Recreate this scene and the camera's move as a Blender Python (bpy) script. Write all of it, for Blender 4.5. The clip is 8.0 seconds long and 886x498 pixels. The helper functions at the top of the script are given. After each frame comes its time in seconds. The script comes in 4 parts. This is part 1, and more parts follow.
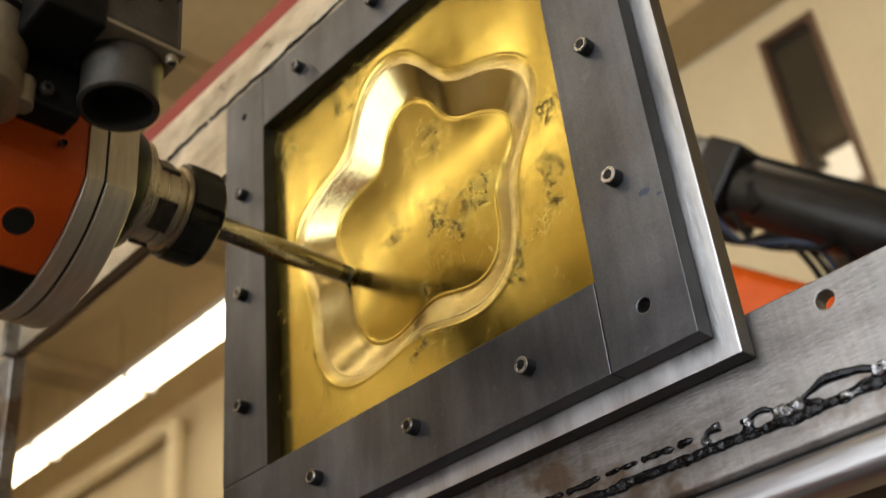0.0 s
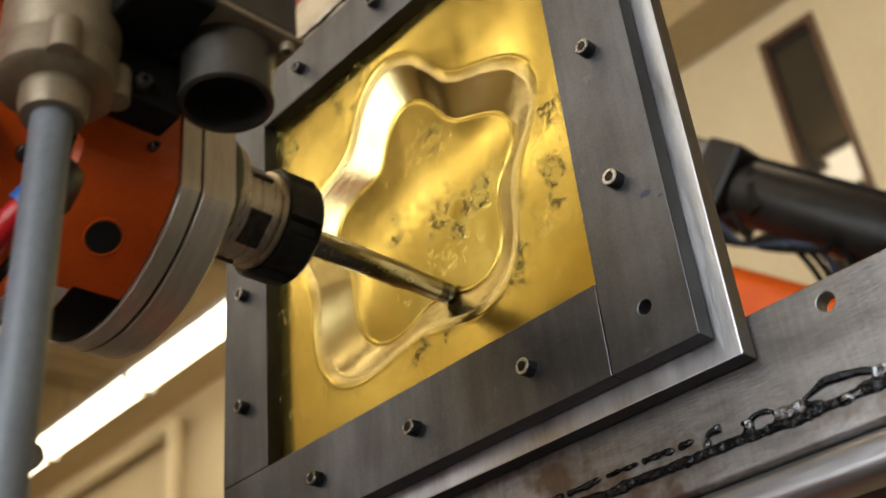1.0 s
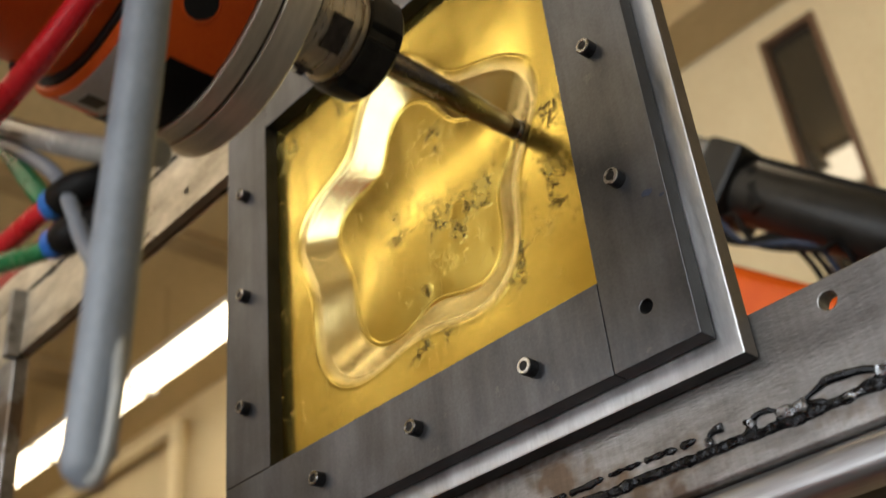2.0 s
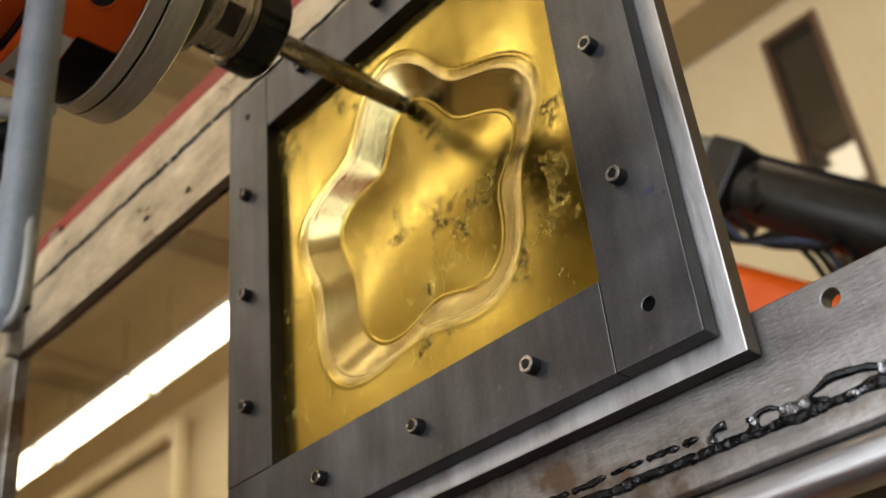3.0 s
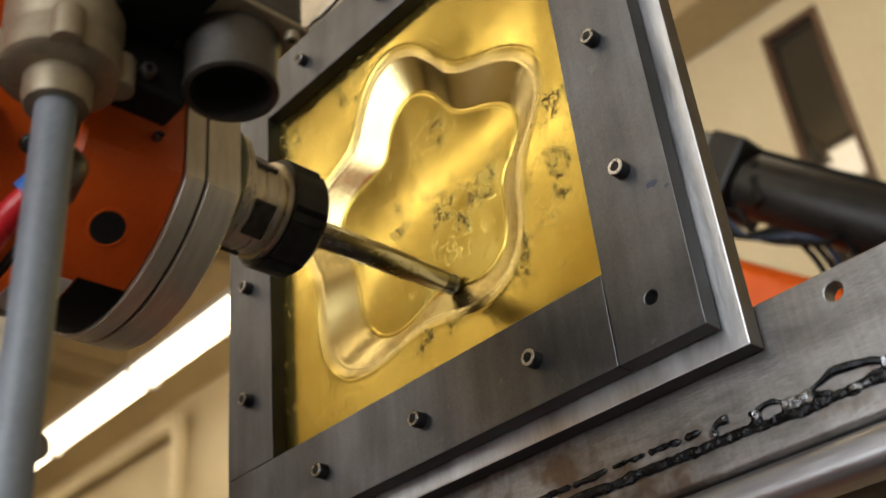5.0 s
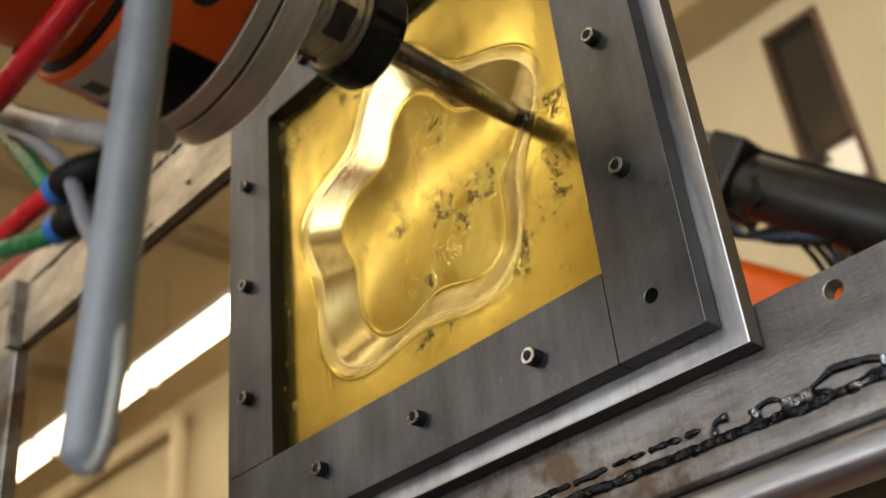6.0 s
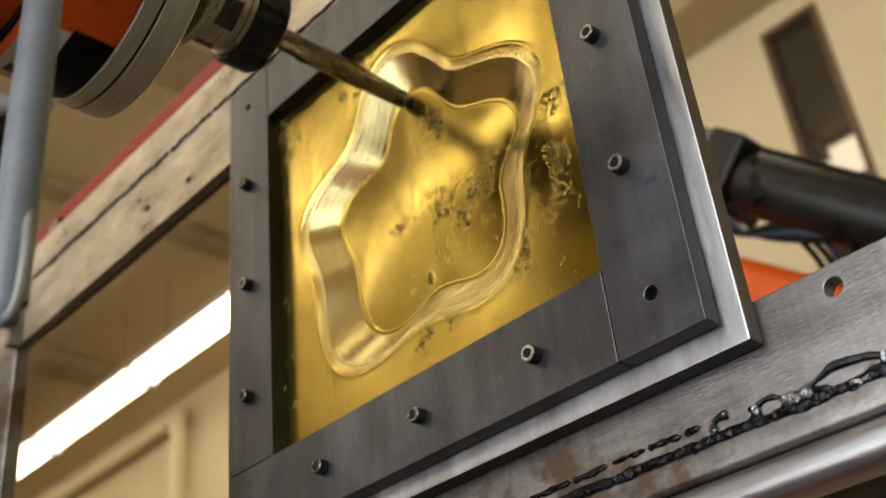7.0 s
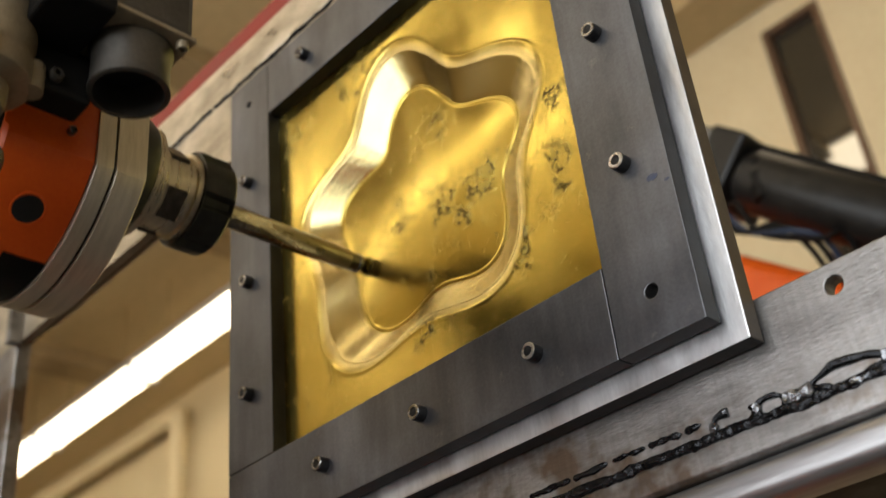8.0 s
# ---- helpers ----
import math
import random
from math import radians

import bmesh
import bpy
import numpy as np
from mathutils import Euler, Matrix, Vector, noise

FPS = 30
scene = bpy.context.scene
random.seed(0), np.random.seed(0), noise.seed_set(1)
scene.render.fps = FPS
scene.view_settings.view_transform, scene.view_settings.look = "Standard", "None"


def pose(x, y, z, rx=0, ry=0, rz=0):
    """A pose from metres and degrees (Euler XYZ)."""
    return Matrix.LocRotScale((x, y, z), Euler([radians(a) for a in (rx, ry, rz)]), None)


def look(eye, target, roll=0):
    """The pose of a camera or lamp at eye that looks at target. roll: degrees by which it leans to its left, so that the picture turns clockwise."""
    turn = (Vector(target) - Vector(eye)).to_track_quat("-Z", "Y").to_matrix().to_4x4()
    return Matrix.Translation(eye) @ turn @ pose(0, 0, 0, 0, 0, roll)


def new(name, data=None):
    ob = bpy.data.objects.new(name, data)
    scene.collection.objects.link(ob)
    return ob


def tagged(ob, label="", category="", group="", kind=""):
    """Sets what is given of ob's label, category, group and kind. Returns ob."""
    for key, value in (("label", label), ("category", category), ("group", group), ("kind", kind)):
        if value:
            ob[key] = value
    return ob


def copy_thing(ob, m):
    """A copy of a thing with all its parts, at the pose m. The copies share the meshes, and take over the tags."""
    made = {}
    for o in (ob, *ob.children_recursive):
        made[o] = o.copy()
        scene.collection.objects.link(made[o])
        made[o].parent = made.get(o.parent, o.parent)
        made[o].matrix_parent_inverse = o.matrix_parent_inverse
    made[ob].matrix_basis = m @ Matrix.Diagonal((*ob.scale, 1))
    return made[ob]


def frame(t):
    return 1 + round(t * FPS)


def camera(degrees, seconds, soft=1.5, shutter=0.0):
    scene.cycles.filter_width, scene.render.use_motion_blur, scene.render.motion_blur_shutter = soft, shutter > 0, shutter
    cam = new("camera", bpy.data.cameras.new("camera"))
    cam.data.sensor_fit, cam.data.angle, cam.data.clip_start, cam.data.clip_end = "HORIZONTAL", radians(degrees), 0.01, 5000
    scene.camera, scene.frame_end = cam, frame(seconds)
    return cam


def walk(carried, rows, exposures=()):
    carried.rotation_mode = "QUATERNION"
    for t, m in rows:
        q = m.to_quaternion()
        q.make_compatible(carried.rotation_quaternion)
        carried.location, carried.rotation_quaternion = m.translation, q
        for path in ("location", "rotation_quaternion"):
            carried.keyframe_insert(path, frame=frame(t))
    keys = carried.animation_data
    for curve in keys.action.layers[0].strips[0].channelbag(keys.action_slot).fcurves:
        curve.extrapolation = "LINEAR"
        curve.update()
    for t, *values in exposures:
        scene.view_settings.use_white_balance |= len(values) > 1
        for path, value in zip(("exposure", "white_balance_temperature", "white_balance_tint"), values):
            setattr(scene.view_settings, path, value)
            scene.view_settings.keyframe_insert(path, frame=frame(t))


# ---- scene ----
cam = camera(43.4, 8.0, 1.5, 0.5)
PATH = [
    (0, (0.234, -0.332, -0.183), (-0.941, 0.896, 0.871), -6.4),
    (0.5, (0.234, -0.332, -0.183), (-0.941, 0.896, 0.871), -6.4),
    (1, (0.234, -0.333, -0.183), (-0.94, 0.895, 0.872), -6.3),
    (1.5, (0.234, -0.333, -0.183), (-0.94, 0.895, 0.873), -6.4),
    (3, (0.233, -0.332, -0.183), (-0.945, 0.892, 0.872), -6.5),
    (3.5, (0.233, -0.332, -0.184), (-0.946, 0.893, 0.869), -6.4),
    (4, (0.233, -0.332, -0.184), (-0.946, 0.893, 0.869), -6.4),
    (4.5, (0.232, -0.332, -0.183), (-0.949, 0.895, 0.865), -6.4),
    (6, (0.231, -0.332, -0.184), (-0.95, 0.896, 0.864), -6.3),
    (6.5, (0.231, -0.332, -0.184), (-0.951, 0.896, 0.862), -6.3),
    (7, (0.231, -0.332, -0.184), (-0.951, 0.897, 0.86), -6.4),
    (7.5, (0.231, -0.332, -0.184), (-0.954, 0.898, 0.858), -6.4),
    (8, (0.231, -0.332, -0.184), (-0.954, 0.898, 0.857), -6.3),
]
walk(cam, [(t, look(eye, target, roll)) for t, eye, target, roll in PATH])

# ---------- lens: shallow focus on the forming sheet ----------
cam.data.dof.use_dof = True
cam.data.dof.focus_distance = 0.47
cam.data.dof.aperture_fstop = 11.0

# ---------- world and exposure ----------
world = bpy.data.worlds.new("world")
scene.world = world
world.use_nodes = True
world.node_tree.nodes["Background"].inputs[0].default_value = (0.9, 0.95, 1.0, 1)
world.node_tree.nodes["Background"].inputs[1].default_value = 0.05
scene.view_settings.exposure = 0.0

# daylight through the window behind the camera
SOUTH = -3.3
DAY = (-2.3, 2.8, -0.7, 1.9)
sky_data = bpy.data.lights.new("window_daylight", "AREA")
sky_data.shape, sky_data.size, sky_data.size_y = "RECTANGLE", DAY[1] - DAY[0], DAY[3] - DAY[2]
sky_data.energy, sky_data.color = 228.0, (0.83, 0.86, 0.885)
sky_lamp = new("window_daylight", sky_data)
sky_lamp.matrix_basis = pose((DAY[0] + DAY[1]) / 2, SOUTH - 0.05, (DAY[2] + DAY[3]) / 2, 90, 0, 0)


# ---------- materials ----------
def nodes_of(name):
    m = bpy.data.materials.new(name)
    m.use_nodes = True
    nt = m.node_tree
    return m, nt, nt.nodes["Principled BSDF"]


def noise_node(nt, scale, detail=4.0, rough=0.55, stretch=(1, 1, 1)):
    co = nt.nodes.new("ShaderNodeTexCoord")
    mp = nt.nodes.new("ShaderNodeMapping")
    mp.inputs["Scale"].default_value = stretch
    n = nt.nodes.new("ShaderNodeTexNoise")
    n.inputs["Scale"].default_value, n.inputs["Detail"].default_value, n.inputs["Roughness"].default_value = scale, detail, rough
    nt.links.new(co.outputs["Object"], mp.inputs["Vector"])
    nt.links.new(mp.outputs[0], n.inputs["Vector"])
    return n


def ramp(nt, source, stops):
    r = nt.nodes.new("ShaderNodeValToRGB")
    el = r.color_ramp.elements
    while len(el) < len(stops):
        el.new(0.5)
    for e, (p, c) in zip(el, stops):
        e.position = p
        e.color = (*c, 1) if len(c) == 3 else c
    nt.links.new(source, r.inputs[0])
    return r


def mix(nt, fac, a, b, mode="MIX"):
    n = nt.nodes.new("ShaderNodeMix")
    n.data_type, n.blend_type = "RGBA", mode
    if isinstance(fac, (int, float)):
        n.inputs[0].default_value = fac
    else:
        nt.links.new(fac, n.inputs[0])
    for sock, v in ((n.inputs[6], a), (n.inputs[7], b)):
        if isinstance(v, tuple):
            sock.default_value = (*v, 1)
        else:
            nt.links.new(v, sock)
    return n.outputs[2]


def bump(nt, bsdf, height, strength, distance):
    b = nt.nodes.new("ShaderNodeBump")
    b.inputs["Strength"].default_value, b.inputs["Distance"].default_value = strength, distance
    nt.links.new(height, b.inputs["Height"])
    old = bsdf.inputs["Normal"].links
    if old:
        nt.links.new(old[0].from_socket, b.inputs["Normal"])
    nt.links.new(b.outputs[0], bsdf.inputs["Normal"])


def grey(v):
    return (v, v, v)


def worn(name, dark, light, metal, rough, scale=40.0, stretch=(1, 1, 1), relief=0.15, spots=None, fine=600.0):
    """Two scales of noise in colour and gloss, and a fine relief."""
    m, nt, b = nodes_of(name)
    big = noise_node(nt, scale, 6, 0.6, stretch)
    small = noise_node(nt, fine, 3, 0.6, stretch)
    col = ramp(nt, big.outputs[0], [(0.3, dark), (0.7, light)]).outputs[0]
    col = mix(nt, 0.25, col, ramp(nt, small.outputs[0], [(0.3, grey(0.35)), (0.7, grey(0.75))]).outputs[0], "OVERLAY")
    if spots:
        sp = noise_node(nt, spots[1], 5, 0.7)
        col = mix(nt, ramp(nt, sp.outputs[0], [(spots[2], grey(0)), (spots[2] + 0.08, grey(1))]).outputs[0], col, spots[0])
    nt.links.new(col, b.inputs["Base Color"])
    b.inputs["Metallic"].default_value = metal
    rr = ramp(nt, big.outputs[0], [(0.25, grey(max(rough - 0.1, 0.03))), (0.75, grey(min(rough + 0.12, 1)))])
    nt.links.new(rr.outputs[0], b.inputs["Roughness"])
    bump(nt, b, small.outputs[0], relief, 0.0004)
    return m


def emitter(name, colour, strength):
    m, nt, b = nodes_of(name)
    b.inputs["Base Color"].default_value = (0.8, 0.8, 0.8, 1)
    b.inputs["Emission Color"].default_value = (*colour, 1)
    b.inputs["Emission Strength"].default_value = strength
    return m


def times(nt, a, b):
    n = nt.nodes.new("ShaderNodeMath")
    n.operation = "MULTIPLY"
    nt.links.new(a, n.inputs[0])
    nt.links.new(b, n.inputs[1])
    return n.outputs[0]


def attribute(nt, name):
    at = nt.nodes.new("ShaderNodeAttribute")
    at.attribute_name = name
    return at.outputs["Fac"]


def brass_material():
    m, nt, b = nodes_of("brass_sheet_metal")
    big = noise_node(nt, 24, 5, 0.6)
    col = ramp(nt, big.outputs[0], [(0.3, (0.46, 0.352, 0.078)), (0.55, (0.58, 0.452, 0.110)), (0.75, (0.66, 0.525, 0.155))]).outputs[0]
    formed, grime = attribute(nt, "formed"), attribute(nt, "grime")
    flat = ramp(nt, formed, [(0.0, grey(1)), (0.4, grey(0))]).outputs[0]
    # dark dried lubricant in patches of crumbs and flakes, pale curled runs of oil
    crumb = noise_node(nt, 430, 5, 0.7, (1, 1, 0.85))
    flake = noise_node(nt, 150, 3, 0.6, (1, 1, 0.8))
    curl = noise_node(nt, 210, 4, 0.7, (1, 1, 0.5))
    patch = noise_node(nt, 60, 3, 0.6)
    area = times(nt, ramp(nt, grime, [(0.12, grey(0)), (0.7, grey(1))]).outputs[0], flat)
    film = times(nt, area, ramp(nt, patch.outputs[0], [(0.42, grey(0)), (0.62, grey(0.5))]).outputs[0])
    spots = times(nt, area, ramp(nt, flake.outputs[0], [(0.50, grey(0)), (0.57, grey(1))]).outputs[0])
    spots = times(nt, spots, ramp(nt, crumb.outputs[0], [(0.46, grey(0)), (0.52, grey(1))]).outputs[0])
    lone = times(nt, flat, ramp(nt, curl.outputs[0], [(0.63, grey(0)), (0.65, grey(1)), (0.68, grey(0))]).outputs[0])
    rare = ramp(nt, crumb.outputs[0], [(0.70, grey(0)), (0.73, grey(1))]).outputs[0]
    col = mix(nt, film, col, (0.27, 0.215, 0.06))
    col = mix(nt, spots, col, (0.14, 0.105, 0.03))
    col = mix(nt, rare, col, (0.26, 0.19, 0.06))
    pale = ramp(nt, formed, [(0.0, grey(0)), (1.0, grey(0.30))]).outputs[0]
    col = mix(nt, pale, col, (0.68, 0.64, 0.52))
    nt.links.new(col, b.inputs["Base Color"])
    b.inputs["Metallic"].default_value = 1.0
    smear = noise_node(nt, 55, 5, 0.65, (1, 1, 0.35))
    # fine rubbed lines that follow the wall
    lane = nt.nodes.new("ShaderNodeCombineXYZ")
    for k, (name, size) in enumerate((("across", 26.0), ("turn", 1.6), ("turn_b", 1.6))):
        sc = nt.nodes.new("ShaderNodeMath")
        sc.operation = "MULTIPLY"
        sc.inputs[1].default_value = size
        nt.links.new(attribute(nt, name), sc.inputs[0])
        nt.links.new(sc.outputs[0], lane.inputs[k])
    rubbed = nt.nodes.new("ShaderNodeTexNoise")
    rubbed.inputs["Scale"].default_value, rubbed.inputs["Detail"].default_value, rubbed.inputs["Roughness"].default_value = 2.2, 4.0, 0.6
    nt.links.new(lane.outputs[0], rubbed.inputs["Vector"])
    rub = mix(nt, formed, ramp(nt, smear.outputs[0], [(0.3, grey(0.13)), (0.7, grey(0.25))]).outputs[0], ramp(nt, rubbed.outputs[0], [(0.3, grey(0.10)), (0.7, grey(0.24))]).outputs[0])
    rub = mix(nt, film, rub, grey(0.42))
    nt.links.new(rub, b.inputs["Roughness"])
    bump(nt, b, noise_node(nt, 42, 3, 0.5).outputs[0], 0.08, 0.0005)
    bump(nt, b, crumb.outputs[0], 0.04, 0.0006)
    bump(nt, b, spots, 0.6, 0.0006)
    bump(nt, b, lone, 0.6, 0.0004)
    bump(nt, b, times(nt, formed, rubbed.outputs[0]), 0.22, 0.0006)
    bump(nt, b, rare, 0.6, 0.0006)
    return m


def bar_material():
    m = worn("dark_mill_steel", (0.075, 0.077, 0.084), (0.145, 0.148, 0.160), 0.85, 0.36, 16, (1, 1, 1), 0.2, ((0.05, 0.05, 0.052), 26, 0.70))
    nt = m.node_tree
    b = nt.nodes["Principled BSDF"]
    col = b.inputs["Base Color"].links[0].from_socket
    streak = noise_node(nt, 55, 5, 0.65, (1.0, 1, 0.14))
    scuff = noise_node(nt, 90, 6, 0.75)
    col = mix(nt, 0.45, col, ramp(nt, streak.outputs[0], [(0.35, grey(0.3)), (0.65, grey(0.72))]).outputs[0], "OVERLAY")
    col = mix(nt, ramp(nt, scuff.outputs[0], [(0.62, grey(0)), (0.70, grey(0.5))]).outputs[0], col, (0.22, 0.21, 0.20))
    nt.links.new(col, b.inputs["Base Color"])
    return m


M_BAR = bar_material()
# near black: the shade on bar sides and plate underside, put into the colour
M_SHADED_EDGE = worn("black_shaded_edge", (0.014, 0.0135, 0.013), (0.034, 0.032, 0.030), 0.4, 0.5, 60)
# plate sides: brown wear, with the warm light on them mixed into the colour
M_LIT_EDGE = worn("brown_lit_edge", (0.075, 0.062, 0.048), (0.17, 0.145, 0.115), 0.5, 0.45, 60)
M_PLATE = worn("ground_steel", (0.47, 0.478, 0.49), (0.69, 0.70, 0.72), 1.0, 0.40, 60, (1, 1, 0.25), 0.3, ((0.34, 0.28, 0.22), 25, 0.70))
def beam_material():
    m = worn("stained_beam_steel", (0.155, 0.150, 0.146), (0.345, 0.335, 0.325), 0.85, 0.36, 16, (0.45, 1, 1.6), 0.4, ((0.15, 0.11, 0.078), 11, 0.55))
    nt = m.node_tree
    b = nt.nodes["Principled BSDF"]
    col = b.inputs["Base Color"].links[0].from_socket
    dark = noise_node(nt, 19, 7, 0.72, (0.5, 1, 1.3))
    col = mix(nt, ramp(nt, dark.outputs[0], [(0.50, grey(0)), (0.70, grey(0.8))]).outputs[0], col, (0.075, 0.062, 0.052))
    grind = noise_node(nt, 420, 3, 0.6, (1.0, 1, 0.08))
    col = mix(nt, 0.14, col, ramp(nt, grind.outputs[0], [(0.35, grey(0.25)), (0.65, grey(0.8))]).outputs[0], "OVERLAY")
    nt.links.new(col, b.inputs["Base Color"])
    bump(nt, b, grind.outputs[0], 0.15, 0.0004)
    return m


M_BEAM = beam_material()
# mottled upper beam steel; its tan tint paints in the warm lamps' reflection
M_UPPER = worn("hammered_warm_lit_steel", (0.26, 0.215, 0.15), (0.60, 0.53, 0.40), 0.6, 0.34, 34, (0.6, 1, 1.2), 0.8, ((0.10, 0.08, 0.06), 40, 0.66), 220)
M_WELD = worn("weld_bead", (0.008, 0.008, 0.009), (0.03, 0.032, 0.035), 0.8, 0.25, 120, (1, 1, 1), 0.6, ((0.42, 0.44, 0.47), 75, 0.64), 900)
M_FILL = worn("bright_weld_metal", (0.03, 0.032, 0.036), (0.45, 0.47, 0.50), 0.9, 0.28, 260, (1, 1, 1), 0.8, None, 700)
M_RAIL = worn("worn_rail_steel", (0.24, 0.24, 0.243), (0.50, 0.50, 0.51), 0.9, 0.36, 90, (0.08, 1, 1.0), 0.3)
M_BOLT = worn("black_oxide_screw", (0.025, 0.025, 0.027), (0.06, 0.06, 0.062), 0.7, 0.38, 300)
M_RIM = worn("bright_screw_rim", (0.10, 0.10, 0.10), (0.42, 0.42, 0.42), 1.0, 0.25, 300)
M_INK = worn("blue_ink", (0.035, 0.05, 0.10), (0.08, 0.09, 0.12), 0.4, 0.45, 400)
M_SILVER = worn("zinc_screw", (0.5, 0.49, 0.48), (0.75, 0.74, 0.72), 1.0, 0.3, 300)
M_VOID = worn("socket_dark", (0.006, 0.006, 0.006), (0.012, 0.012, 0.012), 0.0, 0.8, 300)
M_BRASS = brass_material()
M_OIL = worn("dried_oil", (0.30, 0.23, 0.06), (0.50, 0.40, 0.13), 0.75, 0.22, 300)
M_SHANK = worn("tool_steel", (0.20, 0.165, 0.13), (0.47, 0.41, 0.335), 1.0, 0.28, 70, (1, 0.3, 1), 0.2)
M_TIP = worn("burnt_tool_tip", (0.05, 0.04, 0.035), (0.14, 0.12, 0.10), 0.9, 0.35, 120)
M_NUT = worn("blackened_collet_nut", (0.018, 0.018, 0.018), (0.045, 0.044, 0.042), 0.5, 0.42, 90)
M_CHUCK = worn("turned_chuck_steel", (0.44, 0.38, 0.30), (0.68, 0.61, 0.50), 0.8, 0.30, 60, (1, 6, 1), 0.3)
M_FLANGE = worn("brushed_flange", (0.56, 0.50, 0.40), (0.74, 0.67, 0.55), 0.6, 0.38, 50, (1, 8, 1), 0.3)
M_ORANGE = worn("orange_paint", (0.76, 0.098, 0.006), (0.86, 0.128, 0.008), 0.0, 0.40, 25, (1, 1, 1), 0.08)
M_ORANGE.node_tree.nodes["Principled BSDF"].inputs["Specular IOR Level"].default_value = 0.45
M_BLACK = worn("black_anodised", (0.005, 0.005, 0.005), (0.013, 0.012, 0.011), 0.0, 0.42, 60, (1, 1, 1), 0.2)
M_BLACK.node_tree.nodes["Principled BSDF"].inputs["Specular IOR Level"].default_value = 0.10
M_GUN = worn("gunmetal_housing", (0.050, 0.045, 0.038), (0.105, 0.095, 0.082), 0.6, 0.42, 40)
M_MOTOR = worn("black_motor_paint", (0.008, 0.0075, 0.007), (0.018, 0.017, 0.015), 0.0, 0.38, 40)
M_MOTOR.node_tree.nodes["Principled BSDF"].inputs["Specular IOR Level"].default_value = 0.3
M_GEAR = worn("grey_gear_casting", (0.09, 0.08, 0.062), (0.17, 0.15, 0.12), 0.3, 0.45, 30)
M_CAN = worn("warm_grey_housing", (0.25, 0.22, 0.175), (0.37, 0.325, 0.26), 0.3, 0.5, 30)
M_ZINC = worn("zinc_fitting", (0.25, 0.20, 0.13), (0.36, 0.295, 0.20), 0.45, 0.45, 80)
M_HOSE = worn("grey_hose", (0.16, 0.18, 0.205), (0.21, 0.235, 0.265), 0.0, 0.42, 60, (1, 1, 1), 0.08)
M_RED = worn("red_tube", (0.55, 0.012, 0.018), (0.66, 0.02, 0.03), 0.0, 0.28, 60)
M_GREEN = worn("green_tube", (0.012, 0.15, 0.05), (0.02, 0.22, 0.08), 0.0, 0.28, 60)
M_BLUE = worn("blue_collar", (0.02, 0.12, 0.45), (0.03, 0.18, 0.55), 0.0, 0.4, 60)
M_DKBLUE = worn("dark_blue_cable", (0.01, 0.025, 0.06), (0.02, 0.04, 0.09), 0.0, 0.4, 60)
M_CLEAR = worn("milky_tube", (0.24, 0.24, 0.225), (0.34, 0.34, 0.31), 0.0, 0.2, 60)
M_WHITE = worn("label_white", (0.62, 0.60, 0.56), (0.74, 0.72, 0.68), 0.0, 0.5, 60)
M_REDSTEEL = worn("red_painted_rail", (0.15, 0.013, 0.006), (0.22, 0.020, 0.009), 0.0, 0.65, 20)
M_WALL = worn("cream_wall_paint", (0.66, 0.55, 0.35), (0.76, 0.65, 0.43), 0.0, 0.6, 1.6, (1, 1, 1), 0.2, None, 40)
M_CEIL = worn("tan_ceiling_paint", (0.42, 0.31, 0.155), (0.54, 0.41, 0.22), 0.0, 0.55, 1.3, (0.5, 1, 1), 0.2, None, 30)
M_SOFFIT = worn("brown_beam_paint", (0.26, 0.18, 0.085), (0.34, 0.245, 0.12), 0.0, 0.6, 2, (1, 1, 1), 0.2, None, 30)
M_FLOOR = worn("dark_floor_coating", (0.035, 0.034, 0.032), (0.07, 0.066, 0.06), 0.0, 0.6, 3, (1, 1, 1), 0.3, None, 60)
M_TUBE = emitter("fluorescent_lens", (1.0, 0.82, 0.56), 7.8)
M_TRAY = worn("white_enamel", (0.70, 0.69, 0.66), (0.78, 0.77, 0.74), 0.0, 0.4, 5, (1, 1, 1), 0.1, None, 60)
M_WINFRAME = worn("brown_window_frame", (0.10, 0.055, 0.03), (0.16, 0.09, 0.05), 0.0, 0.5, 8, (1, 1, 1), 0.2, None, 80)


def glass_material():
    m, nt, b = nodes_of("dark_window_glass")
    b.inputs["Base Color"].default_value = (0.03, 0.028, 0.022, 1)
    b.inputs["Roughness"].default_value = 0.04
    b.inputs["IOR"].default_value = 1.7
    b.inputs["Specular IOR Level"].default_value = 0.9
    return m


M_GLASS = glass_material()


# ---------- mesh helpers ----------
def part(name, bm, material, parent=None, label="", smooth=False, bevel=0.0, at=None, sides=None, sharp=35):
    me = bpy.data.meshes.new(name)
    bmesh.ops.recalc_face_normals(bm, faces=bm.faces)
    bm.to_mesh(me)
    bm.free()
    for f in me.polygons:
        f.use_smooth = smooth
    me.materials.append(material)
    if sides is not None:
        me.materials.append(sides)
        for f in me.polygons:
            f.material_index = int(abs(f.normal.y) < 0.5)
    ob = new(name, me)
    if smooth:
        me.set_sharp_from_angle(angle=radians(sharp))
    if bevel:
        mod = ob.modifiers.new("bevel", "BEVEL")
        mod.width, mod.segments, mod.limit_method, mod.angle_limit = bevel, 2, "ANGLE", radians(40)
        mod.harden_normals = False
    if parent is not None:
        ob.parent = parent
    if at is not None:
        ob.matrix_basis = at
    if label:
        tagged(ob, label)
    return ob


def empty(name, at=None):
    ob = new(name)
    ob.empty_display_size = 0.02
    if at is not None:
        ob.matrix_basis = at
    return ob


